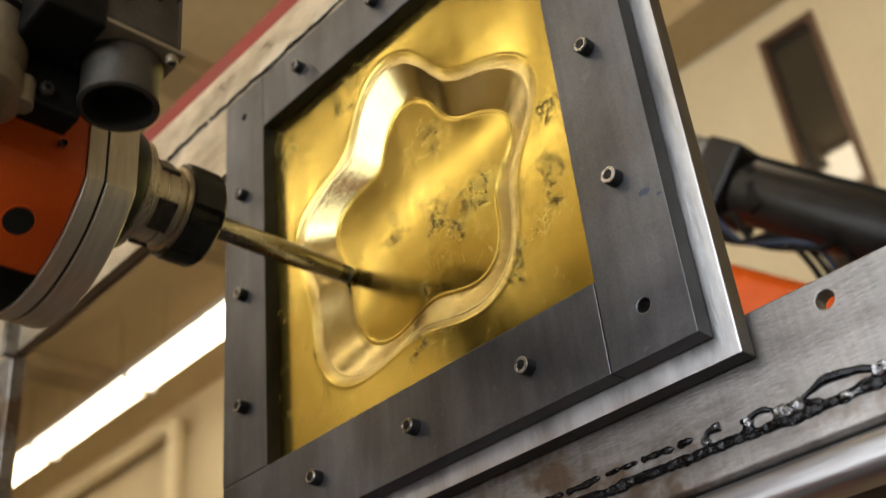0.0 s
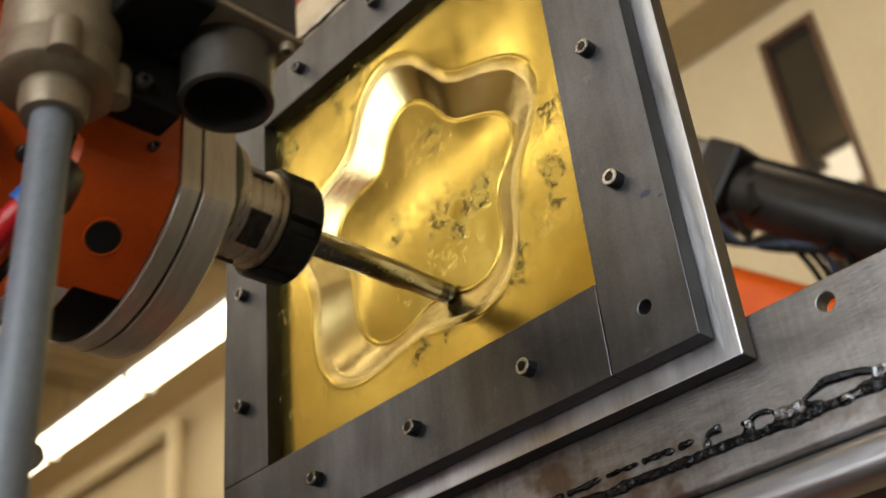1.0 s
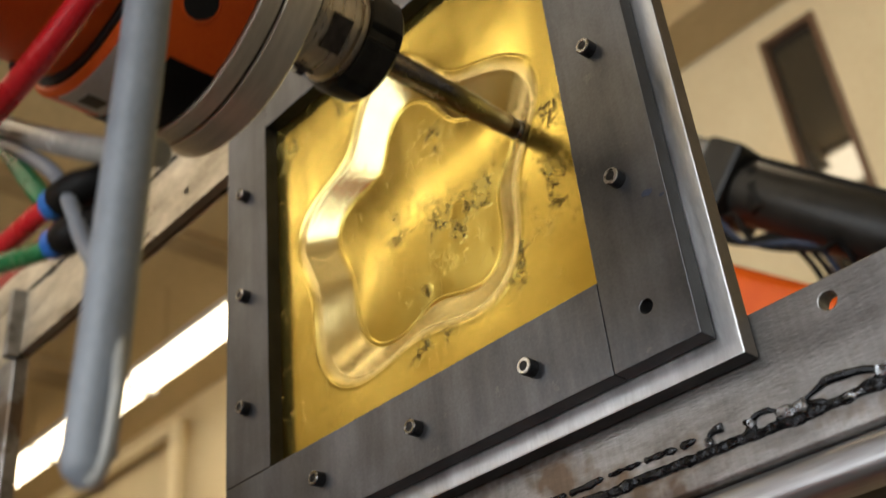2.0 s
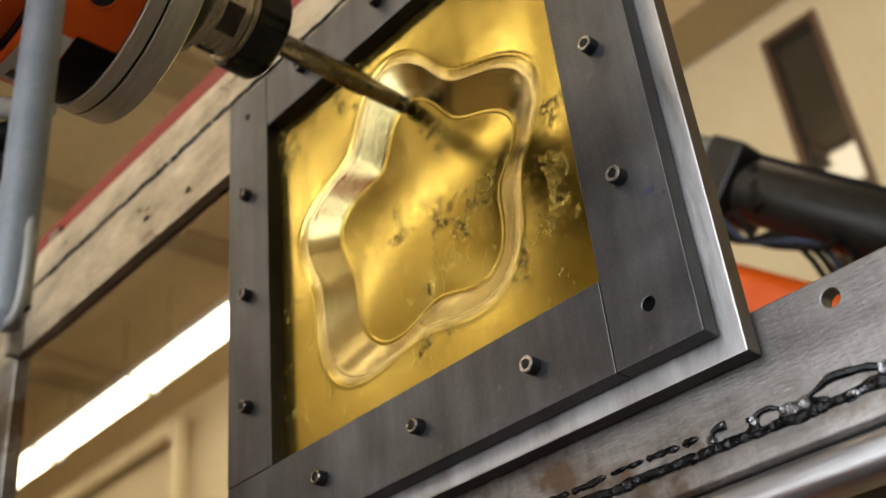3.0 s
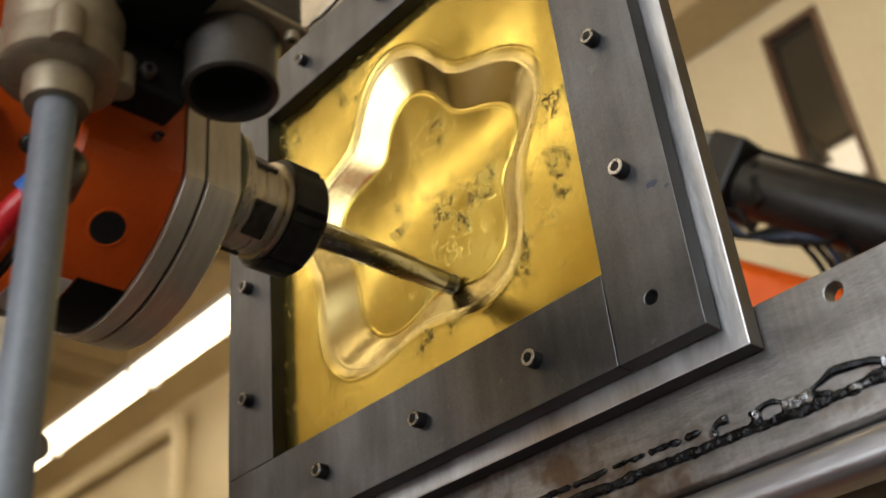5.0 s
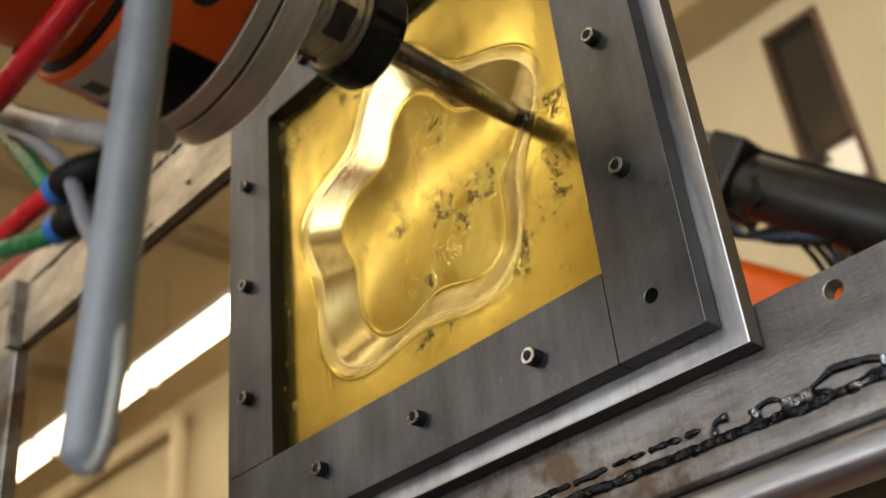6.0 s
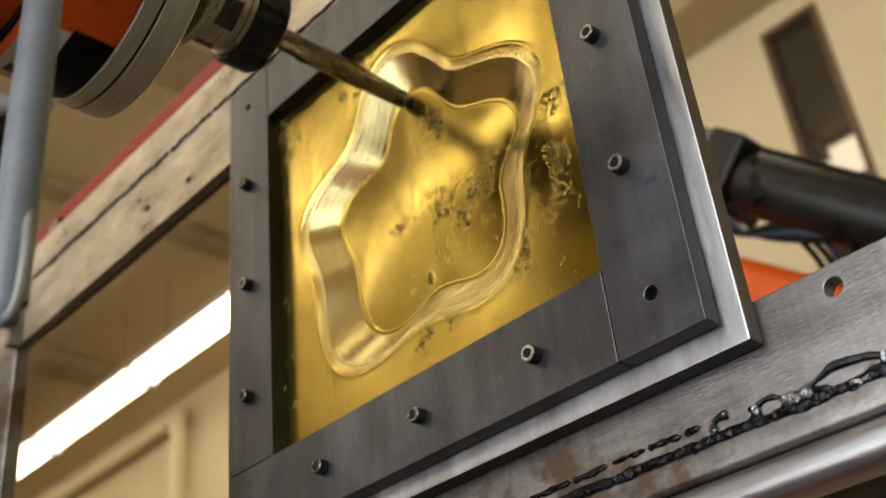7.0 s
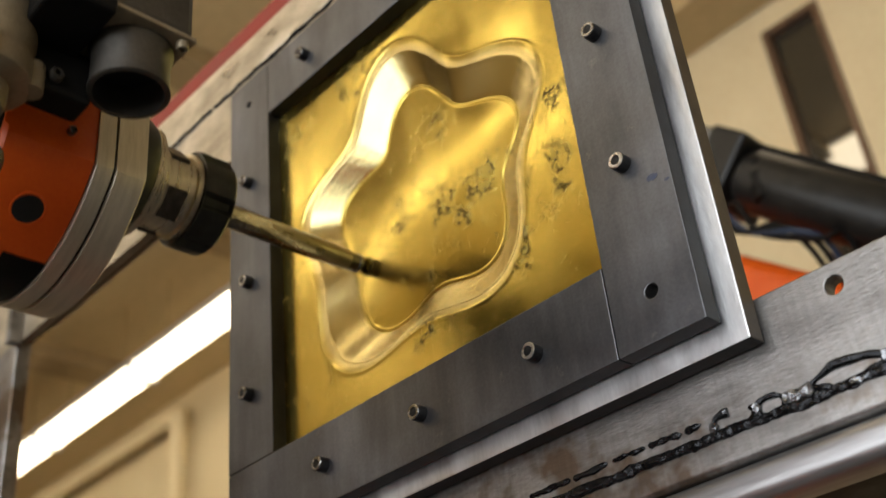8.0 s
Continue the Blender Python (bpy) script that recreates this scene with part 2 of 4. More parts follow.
def box_bm(x0, x1, y0, y1, z0, z1, bm=None):
    bm = bm or bmesh.new()
    bmesh.ops.create_cube(bm, size=1, matrix=Matrix.Translation(((x0 + x1) / 2, (y0 + y1) / 2, (z0 + z1) / 2)) @ Matrix.Diagonal((x1 - x0, y1 - y0, z1 - z0, 1)))
    return bm


def lathe_bm(profile, n=48, chord=None, m=None, bm=None, caps=True):
    """Turned about y: profile rows of (y, radius). chord: a flat cut at that x."""
    bm = bm or bmesh.new()
    m = m or Matrix()
    rings = []
    for y, r in profile:
        ring = []
        for i in range(n):
            a = 2 * math.pi * i / n
            x, z = r * math.cos(a), r * math.sin(a)
            if chord is not None:
                x = min(x, chord)
            ring.append(bm.verts.new(m @ Vector((x, y, z))))
        rings.append(ring)
    for a, b in zip(rings, rings[1:]):
        for i in range(n):
            bm.faces.new((a[i], a[(i + 1) % n], b[(i + 1) % n], b[i]))
    if caps:
        bm.faces.new(rings[0])
        bm.faces.new(rings[-1])
    return bm


def smooth_path(points, steps=10):
    pts = [Vector(p) for p in points]
    pts = [2 * pts[0] - pts[1]] + pts + [2 * pts[-1] - pts[-2]]
    out = []
    for i in range(1, len(pts) - 2):
        a, b, c, d = pts[i - 1:i + 3]
        for k in range(steps):
            u = k / steps
            out.append(0.5 * (2 * b + (c - a) * u + (2 * a - 5 * b + 4 * c - d) * u * u + (3 * b - 3 * c + d - a) * u ** 3))
    out.append(pts[-2])
    return out


def tube_bm(points, r, n=14, steps=10, wobble=0.0):
    path = smooth_path(points, steps)
    bm = bmesh.new()
    rings, up = [], Vector((0.31, 0.2, 0.93))
    for i, p in enumerate(path):
        d = (path[min(i + 1, len(path) - 1)] - path[max(i - 1, 0)]).normalized()
        u = (up - d * up.dot(d)).normalized()
        v = d.cross(u)
        up = u
        rr = r * (1 + wobble * noise.noise(p * 160))
        rings.append([bm.verts.new(p + rr * (math.cos(2 * math.pi * k / n) * u + math.sin(2 * math.pi * k / n) * v)) for k in range(n)])
    for a, b in zip(rings, rings[1:]):
        for k in range(n):
            bm.faces.new((a[k], a[(k + 1) % n], b[(k + 1) % n], b[k]))
    bm.faces.new(rings[0])
    bm.faces.new(rings[-1])
    return bm


def drilled_bm(x0, x1, z0, z1, y0, y1, holes, n=24):
    """A flat bar in the x-z plane between y0 and y1, with round holes (x, z, radius) through it."""
    bm = bmesh.new()
    xs, zs = {x0, x1}, {z0, z1}
    for x, z, r in holes:
        xs |= {x - 1.5 * r, x + 1.5 * r}
        zs |= {z - 1.5 * r, z + 1.5 * r}
    xs, zs = sorted(xs), sorted(zs)
    cells = {(min(range(len(xs)), key=lambda i: abs(xs[i] - (x - 1.5 * r))), min(range(len(zs)), key=lambda i: abs(zs[i] - (z - 1.5 * r)))): (x, z, r) for x, z, r in holes}
    cache = {}

    def vert(x, y, z):
        k = (round(x, 6), round(y, 6), round(z, 6))
        if k not in cache:
            cache[k] = bm.verts.new((x, y, z))
        return cache[k]

    for i in range(len(xs) - 1):
        for j in range(len(zs) - 1):
            xa, xb, za, zb = xs[i], xs[i + 1], zs[j], zs[j + 1]
            if (i, j) in cells:
                x, z, r = cells[i, j]
                for y in (y0, y1):
                    inner = [vert(x + r * math.cos(2 * math.pi * k / n + math.pi / 4), y, z + r * math.sin(2 * math.pi * k / n + math.pi / 4)) for k in range(n)]
                    corners = [vert(xb, y, zb), vert(xa, y, zb), vert(xa, y, za), vert(xb, y, za)]
                    q = n // 4
                    for c in range(4):
                        bm.faces.new([corners[c]] + [inner[(c * q + k) % n] for k in range(q + 1)] + [corners[(c + 1) % 4]])
                for k in range(n):
                    a = [2 * math.pi * (k + e) / n + math.pi / 4 for e in (0, 1)]
                    p = [(x + r * math.cos(t), z + r * math.sin(t)) for t in a]
                    bm.faces.new((vert(p[0][0], y0, p[0][1]), vert(p[1][0], y0, p[1][1]), vert(p[1][0], y1, p[1][1]), vert(p[0][0], y1, p[0][1])))
            else:
                for y in (y0, y1):
                    bm.faces.new((vert(xa, y, za), vert(xb, y, za), vert(xb, y, zb), vert(xa, y, zb)))
    for i in range(len(xs) - 1):
        for z in (z0, z1):
            bm.faces.new((vert(xs[i], y0, z), vert(xs[i + 1], y0, z), vert(xs[i + 1], y1, z), vert(xs[i], y1, z)))
    for j in range(len(zs) - 1):
        for x in (x0, x1):
            bm.faces.new((vert(x, y0, zs[j]), vert(x, y0, zs[j + 1]), vert(x, y1, zs[j + 1]), vert(x, y1, zs[j])))
    return bm


# ---------- the room ----------
FLOOR, CEIL, BACK = -1.15, 3.30, 3.40


def room():
    L, R, F = -11.0, 4.5, SOUTH
    tagged(part("floor", box_bm(L - 0.2, R + 0.2, F - 0.2, BACK + 0.4, FLOOR - 0.2, FLOOR), M_FLOOR), "dark coated workshop floor", "floor", kind="structure")
    tagged(part("ceiling", box_bm(L - 0.2, R + 0.2, F - 0.2, BACK + 0.4, CEIL, CEIL + 0.2), M_CEIL), "tan painted workshop ceiling", "ceiling", kind="structure")
    tagged(part("wall_west", box_bm(L - 0.2, L, F, BACK, FLOOR, CEIL), M_WALL), "cream painted plain workshop wall", "wall", kind="structure")
    tagged(part("wall_east", box_bm(R, R + 0.2, F, BACK, FLOOR, CEIL), M_WALL), "cream painted plain workshop wall", "wall", kind="structure")
    bm = bmesh.new()
    for b in ((L - 0.2, DAY[0], FLOOR, CEIL), (DAY[1], R + 0.2, FLOOR, CEIL), (DAY[0], DAY[1], FLOOR, DAY[2]), (DAY[0], DAY[1], DAY[3], CEIL)):
        box_bm(b[0], b[1], F - 0.2, F, b[2], b[3], bm)
    tagged(part("wall_south", bm, M_WALL), "cream painted wall with a wide window", "wall", kind="structure")
    big = tagged(empty("window_2", pose(0, F, 0)), "wide workshop window with white glazing bars", "window", kind="structure")
    for k in range(4):
        x = DAY[0] + (DAY[1] - DAY[0] - 0.05) * k / 3
        part("mullion", box_bm(x, x + 0.05, -0.04, 0.0, DAY[2], DAY[3]), M_TRAY, big, bevel=0.004)
    # back wall with the opening of a tall narrow window
    x0, x1, z0, z1 = WIN
    bm = bmesh.new()
    for b in ((L - 0.2, x0, FLOOR, CEIL), (x1, R + 0.2, FLOOR, CEIL), (x0, x1, FLOOR, z0), (x0, x1, z1, CEIL)):
        box_bm(b[0], b[1], BACK, BACK + 0.2, b[2], b[3], bm)
    tagged(part("wall_north", bm, M_WALL), "cream painted wall with a tall narrow window", "wall", kind="structure")
    win = tagged(empty("window_1", pose((x0 + x1) / 2, BACK, (z0 + z1) / 2)), "tall narrow dark window with brown frame", "window", kind="structure")
    w, h, f = (x1 - x0) / 2, (z1 - z0) / 2, 0.03
    for a in ((-w, -w + f, -h, h), (w - f, w, -h, h), (-w + f, w - f, -h, -h + f), (-w + f, w - f, h - f, h)):
        part("window_frame", box_bm(a[0], a[1], -0.015, 0.12, a[2], a[3]), M_WINFRAME, win, bevel=0.004)
    part("pane", box_bm(-w + f, w - f, 0.03, 0.04, -h + f, h - f), M_GLASS, win, "dark reflecting glass pane")


WIN = (-1.30, -1.03, 1.55, 3.01)
room()


def soffits():
    for x, wdt, drop in ((-3.3, 0.22, 0.10), (-4.45, 0.16, 0.07), (-6.3, 0.25, 0.10), (-1.9, 0.2, 0.1)):
        tagged(part("ceiling_beam", box_bm(x, x + wdt, SOUTH, BACK, CEIL - drop, CEIL), M_SOFFIT, bevel=0.01), "brown painted beam across the tan ceiling", "beam", "ceiling beams", "structure")
    tagged(part("bulkhead", box_bm(-10.9, 4.4, BACK - 0.30, BACK, CEIL - 0.16, CEIL), M_CEIL, bevel=0.01), "tan boxed bulkhead along the top of the wall", "bulkhead", kind="structure")


soffits()


def fluorescent(x0, length, y, z, wide, deep):
    lamp = tagged(empty("fluorescent_lamp", pose(x0, y, z)), "lit white fluorescent batten lamp under the ceiling", "lamp", "fluorescent lamps")
    part("tray", box_bm(0, length, -wide / 2, wide / 2, deep * 0.6, deep), M_TRAY, lamp, "white enamel tray", bevel=0.006)
    bm = bmesh.new()
    n = 10
    prof = [(-wide / 2 * math.cos(math.pi * k / n), deep * 0.6 * (1 - math.sin(math.pi * k / n) ** 0.6)) for k in range(n + 1)]
    rings = [[bm.verts.new((x, a, b)) for a, b in prof] for x in (0.02, length - 0.02)]
    for k in range(n):
        bm.faces.new((rings[0][k], rings[0][k + 1], rings[1][k + 1], rings[1][k]))
    for r in rings:
        bm.faces.new(r)
    part("diffuser", bm, M_TUBE, lamp, "glowing diffuser", smooth=True)
    for x in (0, length - 0.02):
        part("end_cap", box_bm(x, x + 0.02, -wide / 2 - 0.004, wide / 2 + 0.004, -0.004, deep), M_TRAY, lamp, bevel=0.003)
    for x in (0.25, length - 0.25):
        part("hanger", box_bm(x - 0.003, x + 0.003, -0.003, 0.003, deep, max(CEIL - z, deep + 0.005)), M_SOFFIT, lamp)
    return lamp


ROW = fluorescent(-8.75, 1.19, 2.62, 2.72, 0.17, 0.13)
for i in range(1, 5):
    copy_thing(ROW, pose(-8.75 + 1.2 * i, 2.62, 2.72))
NEAR = fluorescent(-2.3, 1.16, 1.93, CEIL - 0.12, 0.30, 0.12)
copy_thing(NEAR, pose(-1.1, 1.93, CEIL - 0.12))
# unseen extra rows, added to light the sheet and be reflected in it
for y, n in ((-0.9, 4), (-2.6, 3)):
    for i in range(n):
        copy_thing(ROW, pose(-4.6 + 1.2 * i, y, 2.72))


def wall_pipe():
    x, y, z = -5.82, 3.26, 2.91
    path = [(x - 3.7, y, z), (x - 0.7, y, z), (x - 0.12, y, z), (x - 0.03, y, z - 0.03), (x, y, z - 0.12), (x, y, 1.6), (x, y, FLOOR)]
    pipe = tagged(part("wall_pipe", tube_bm(path, 0.055, 16, 8), M_WALL, smooth=True), "cream painted pipe turning down the wall", "pipe")
    return pipe


wall_pipe()

# ---------- the steel gantry ----------
W, D = 0.042, 0.231          # clamp bar width, opening
T = 0.0095                   # bar and plate thickness
SHEET = T + 0.001            # back of the sheet
PLATE = SHEET + T            # back of the backing plate


def weld(points, r):
    """An uneven bead laid along a joint."""
    return tube_bm(points, r, 8, 14, 0.55)


def slag(x0, x1, y, mid, half, proud, step=0.0006):
    """A flat uneven ribbon of weld metal along x: mid(x) and half(x) give its height and half width."""
    bm = bmesh.new()
    rows, n = [], 9
    k = 0
    while x0 + k * step <= x1:
        x = x0 + k * step
        w, c = half(x), mid(x)
        rows.append([bm.verts.new((x, y - proud * min(1.0, w / 0.001) * (math.sin(math.pi * i / (n - 1)) ** 0.6) * (1 + 0.5 * noise.noise(Vector((x * 420, i * 0.7, 3.0)))), c + w * math.cos(math.pi * i / (n - 1)))) for i in range(n)])
        k += 1
    for p, q in zip(rows, rows[1:]):
        for i in range(n - 1):
            bm.faces.new((p[i], p[i + 1], q[i + 1], q[i]))
        bm.faces.new((p[0], q[0], q[n - 1], p[n - 1]))
    bm.faces.new(rows[0])
    bm.faces.new(rows[-1])
    return bm


def wander(x, scale, seed):
    return noise.noise(Vector((x * scale, seed, 0.5)))


def gantry():
    g = tagged(empty("steel_gantry", pose(-0.64, 0.05, FLOOR)), "welded steel gantry of stained square tube and flat bar", "gantry")
    inv = pose(0.64, -0.05, -FLOOR)
    y = PLATE + 0.001
    low = part("lower_flat_bar", drilled_bm(-0.70, 0.60, -0.0352, 0.0095, y, y + 0.008, [(0.083, 0.0005, 0.0036), (0.26, 0.0005, 0.0036), (0.43, 0.0005, 0.0036)]), M_BEAM, g, "flat bar with drilled holes and heat stains", bevel=0.0006, at=inv)
    part("lower_tube", tube_box(-0.70, 0.60, y - 0.0005, y + 0.05, -0.0492, -0.0357, 0.003), M_BEAM, g, "stained steel tube", smooth=True, at=inv)
    part("lower_rail", tube_box(-0.70, 0.60, y - 0.002, y + 0.02, -0.0645, -0.0500, 0.005), M_RAIL, g, "worn rounded steel rail", smooth=True, at=inv)
    # added black plate, stands in for the unlit space below the rail
    part("shade_plate", box_bm(-0.70, 0.60, y + 0.0205, y + 0.42, -0.063, -0.055), M_BLACK, g, "added black plate for the shade below the rail", at=inv)
    part("lower_angle", box_bm(-0.70, 0.60, y + 0.008, y + 0.05, -0.0352, -0.001), M_BEAM, g, at=inv)
    rnd = random.Random(4)

    def joint_z(x):
        return -0.0362 - 0.0006 * max(-1.0, min(1.0, (x - 0.01) / 0.05)) + 0.0005 * wander(x, 70, 1.0) + 0.0003 * wander(x, 210, 2.0)

    def over_z(x):
        return -0.0292 + 0.0006 * wander(x, 60, 6.0) + 0.0004 * wander(x, 190, 7.0)

    for k in range(17):
        x0 = -0.30 + 0.05 * k
        part("weld_bead", slag(x0, x0 + 0.0505, y - 0.0004, joint_z, lambda x: 0.0022 + 0.0008 * wander(x, 110, 4.0) + 0.0005 * wander(x, 380, 5.0), 0.0015), M_WELD, low, "dark lumpy weld bead", smooth=True)
    # broken thin run above the joint
    x = -0.30
    while x < 0.016:
        ln = min(rnd.uniform(0.008, 0.026), 0.017 - x)
        part("weld_run", slag(x, x + max(ln, 0.002), y - 0.0003, over_z, lambda q, a=x, b=x + ln: 0.00012 + (0.0011 + 0.0007 * wander(q, 190, 8.0) + 0.0005 * wander(q, 480, 9.0)) * min(1.0, (q - a) / 0.0012 + 0.15, max(0.15, (b - q) / 0.002)), 0.0009), M_WELD, low, "thin broken dark weld run", smooth=True)
        x += ln + rnd.uniform(0.001, 0.003)
    # loops of weld round bare patches of steel, and a filled stretch between them
    for cx, cz, ha, hb, r, a0, a1 in ((0.0310, -0.0326, 0.0096, 0.0042, 0.0013, 100, 395), (0.0470, -0.0328, 0.0056, 0.0036, 0.0011, 60, 420), (0.0790, -0.0322, 0.0140, 0.0040, 0.0013, 0, 360), (0.1150, -0.0325, 0.0160, 0.0034, 0.0009, 0, 360), (0.1500, -0.0325, 0.0110, 0.0036, 0.0009, 30, 330)):
        ring = [(cx + ha * math.cos(radians(a0 + (a1 - a0) * q / 16)) * (1 + rnd.uniform(-0.06, 0.06)), y - 0.0004, cz + hb * math.sin(radians(a0 + (a1 - a0) * q / 16)) * (1 + rnd.uniform(-0.15, 0.15))) for q in range(17)]
        part("weld_loop", tube_bm(ring, r, 8, 8, 0.8), M_WELD, low, "looping dark weld run", smooth=True)
    for x0, x1, zc, hw in ((0.0200, 0.0245, -0.0325, 0.0024), (0.0395, 0.0435, -0.0320, 0.0022), (0.0520, 0.0655, -0.0330, 0.0030), (0.0915, 0.0985, -0.0322, 0.0026), (0.1310, 0.1400, -0.0325, 0.0026)):
        part("weld_fill", slag(x0, x1, y - 0.0004, lambda q, c=zc: c + 0.0003 * wander(q, 300, 3.0), lambda q, a=x0, b=x1, w=hw: w * max(0.08, min(1.0, (q - a) / 0.0012, (b - q) / 0.0012)) * (0.85 + 0.3 * wander(q, 350, 6.0)), 0.0016, 0.0004), M_FILL, low, "bright lumpy weld metal", smooth=True)
    up = part("upper_flat_bar", drilled_bm(-0.70, 0.60, 0.289, 0.349, y, y + 0.008, [(-0.36, 0.307, 0.003), (-0.42, 0.315, 0.003), (-0.30, 0.300, 0.003)]), M_UPPER, g, "flat bar with drilled holes", bevel=0.0006, at=inv)
    part("upper_tube", tube_box(-0.70, 0.60, y - 0.001, y + 0.062, 0.3495, 0.386, 0.004), M_UPPER, g, "rounded square steel tube", smooth=True, at=inv)
    # black strip paints the shade along the underside of the upper beam
    part("upper_shade", box_bm(-0.70, 0.60, y + 0.0082, y + 0.012, 0.292, 0.349), M_BLACK, g, "black strip for the shade under the upper beam", at=inv)
    x = -0.62
    while x < 0.1:
        ln = rnd.uniform(0.03, 0.08)
        pts = [(x + ln * k / 6, y - 0.0005, 0.3493 + rnd.uniform(-0.0012, 0.0012)) for k in range(7)]
        part("weld_bead", weld(pts, rnd.uniform(0.0008, 0.0016)), M_WELD, up, "dark thin weld bead", smooth=True)
        x += ln * rnd.uniform(0.9, 1.2)
    for px in (-0.70, 0.56):
        part("post", tube_box_z(px, px + 0.066, y - 0.002, y + 0.012, FLOOR + 0.01, 0.289, 0.002), M_BEAM, g, "upright square steel tube", smooth=True, at=inv)
        part("foot_plate", box_bm(px - 0.05, px + 0.1, y - 0.05, y + 0.1, FLOOR, FLOOR + 0.01), M_BEAM, g, at=inv)
    for px in (-0.70, 0.56):
        part("rail_stay", box_bm(px + 0.01, px + 0.03, y + 0.040, y + 0.075, 0.384, 0.46), M_BEAM, g, at=inv)
    part("end_plate", box_bm(-0.637, -0.629, y - 0.012, y + 0.0, 0.285, 0.352), M_BEAM, g, at=inv, bevel=0.001)


def rounded_loop(a0, a1, b0, b1, r, n=4):
    out = []
    for (ca, cb, s) in ((a1 - r, b1 - r, 0), (a0 + r, b1 - r, 1), (a0 + r, b0 + r, 2), (a1 - r, b0 + r, 3)):
        for k in range(n + 1):
            t = math.pi / 2 * (s + k / n)
            out.append((ca + r * math.cos(t), cb + r * math.sin(t)))
    return out


def tube_box(x0, x1, y0, y1, z0, z1, r):
    bm = bmesh.new()
    loops = [[bm.verts.new((x, a, b)) for a, b in rounded_loop(y0, y1, z0, z1, r)] for x in (x0, x1)]
    n = len(loops[0])
    for k in range(n):
        bm.faces.new((loops[0][k], loops[0][(k + 1) % n], loops[1][(k + 1) % n], loops[1][k]))
    for l in loops:
        bm.faces.new(l)
    return bm


def tube_box_z(x0, x1, y0, y1, z0, z1, r):
    bm = bmesh.new()
    loops = [[bm.verts.new((a, b, z)) for a, b in rounded_loop(x0, x1, y0, y1, r)] for z in (z0, z1)]
    n = len(loops[0])
    for k in range(n):
        bm.faces.new((loops[0][k], loops[0][(k + 1) % n], loops[1][(k + 1) % n], loops[1][k]))
    for l in loops:
        bm.faces.new(l)
    return bm


gantry()


def red_rail():
    tagged(part("red_rail", tube_box(-0.9, 0.6, PLATE + 0.066, PLATE + 0.10, 0.44, 0.512, 0.004), M_REDSTEEL, smooth=True), "red painted steel rail behind the upper beam", "rail")


red_rail()


# ---------- the clamping frame and the sheet ----------
def screw_mesh():
    """A socket head cap screw along -y: head with a hexagon socket."""
    head = lathe_bm([(0.0, 0.0039), (-0.0050, 0.0039), (-0.0056, 0.0034)], 28, caps=False)
    bm = head
    hexa = [bm.verts.new((0.0020 * math.cos(math.pi / 3 * k), -0.0056, 0.0020 * math.sin(math.pi / 3 * k))) for k in range(6)]
    deep = [bm.verts.new((v.co.x, -0.0022, v.co.z)) for v in hexa]
    rim = [v for v in bm.verts if abs(v.co.y + 0.0056) < 1e-6 and v not in hexa]
    bmesh.ops.bridge_loops(bm, edges=[e for e in (bm.edges.get((rim[i], rim[(i + 1) % 28])) for i in range(28)) if e] + [bm.edges.new((hexa[i], hexa[(i + 1) % 6])) for i in range(6)])
    for k in range(6):
        bm.faces.new((hexa[k], hexa[(k + 1) % 6], deep[(k + 1) % 6], deep[k]))
    bm.faces.new(deep)
    return bm


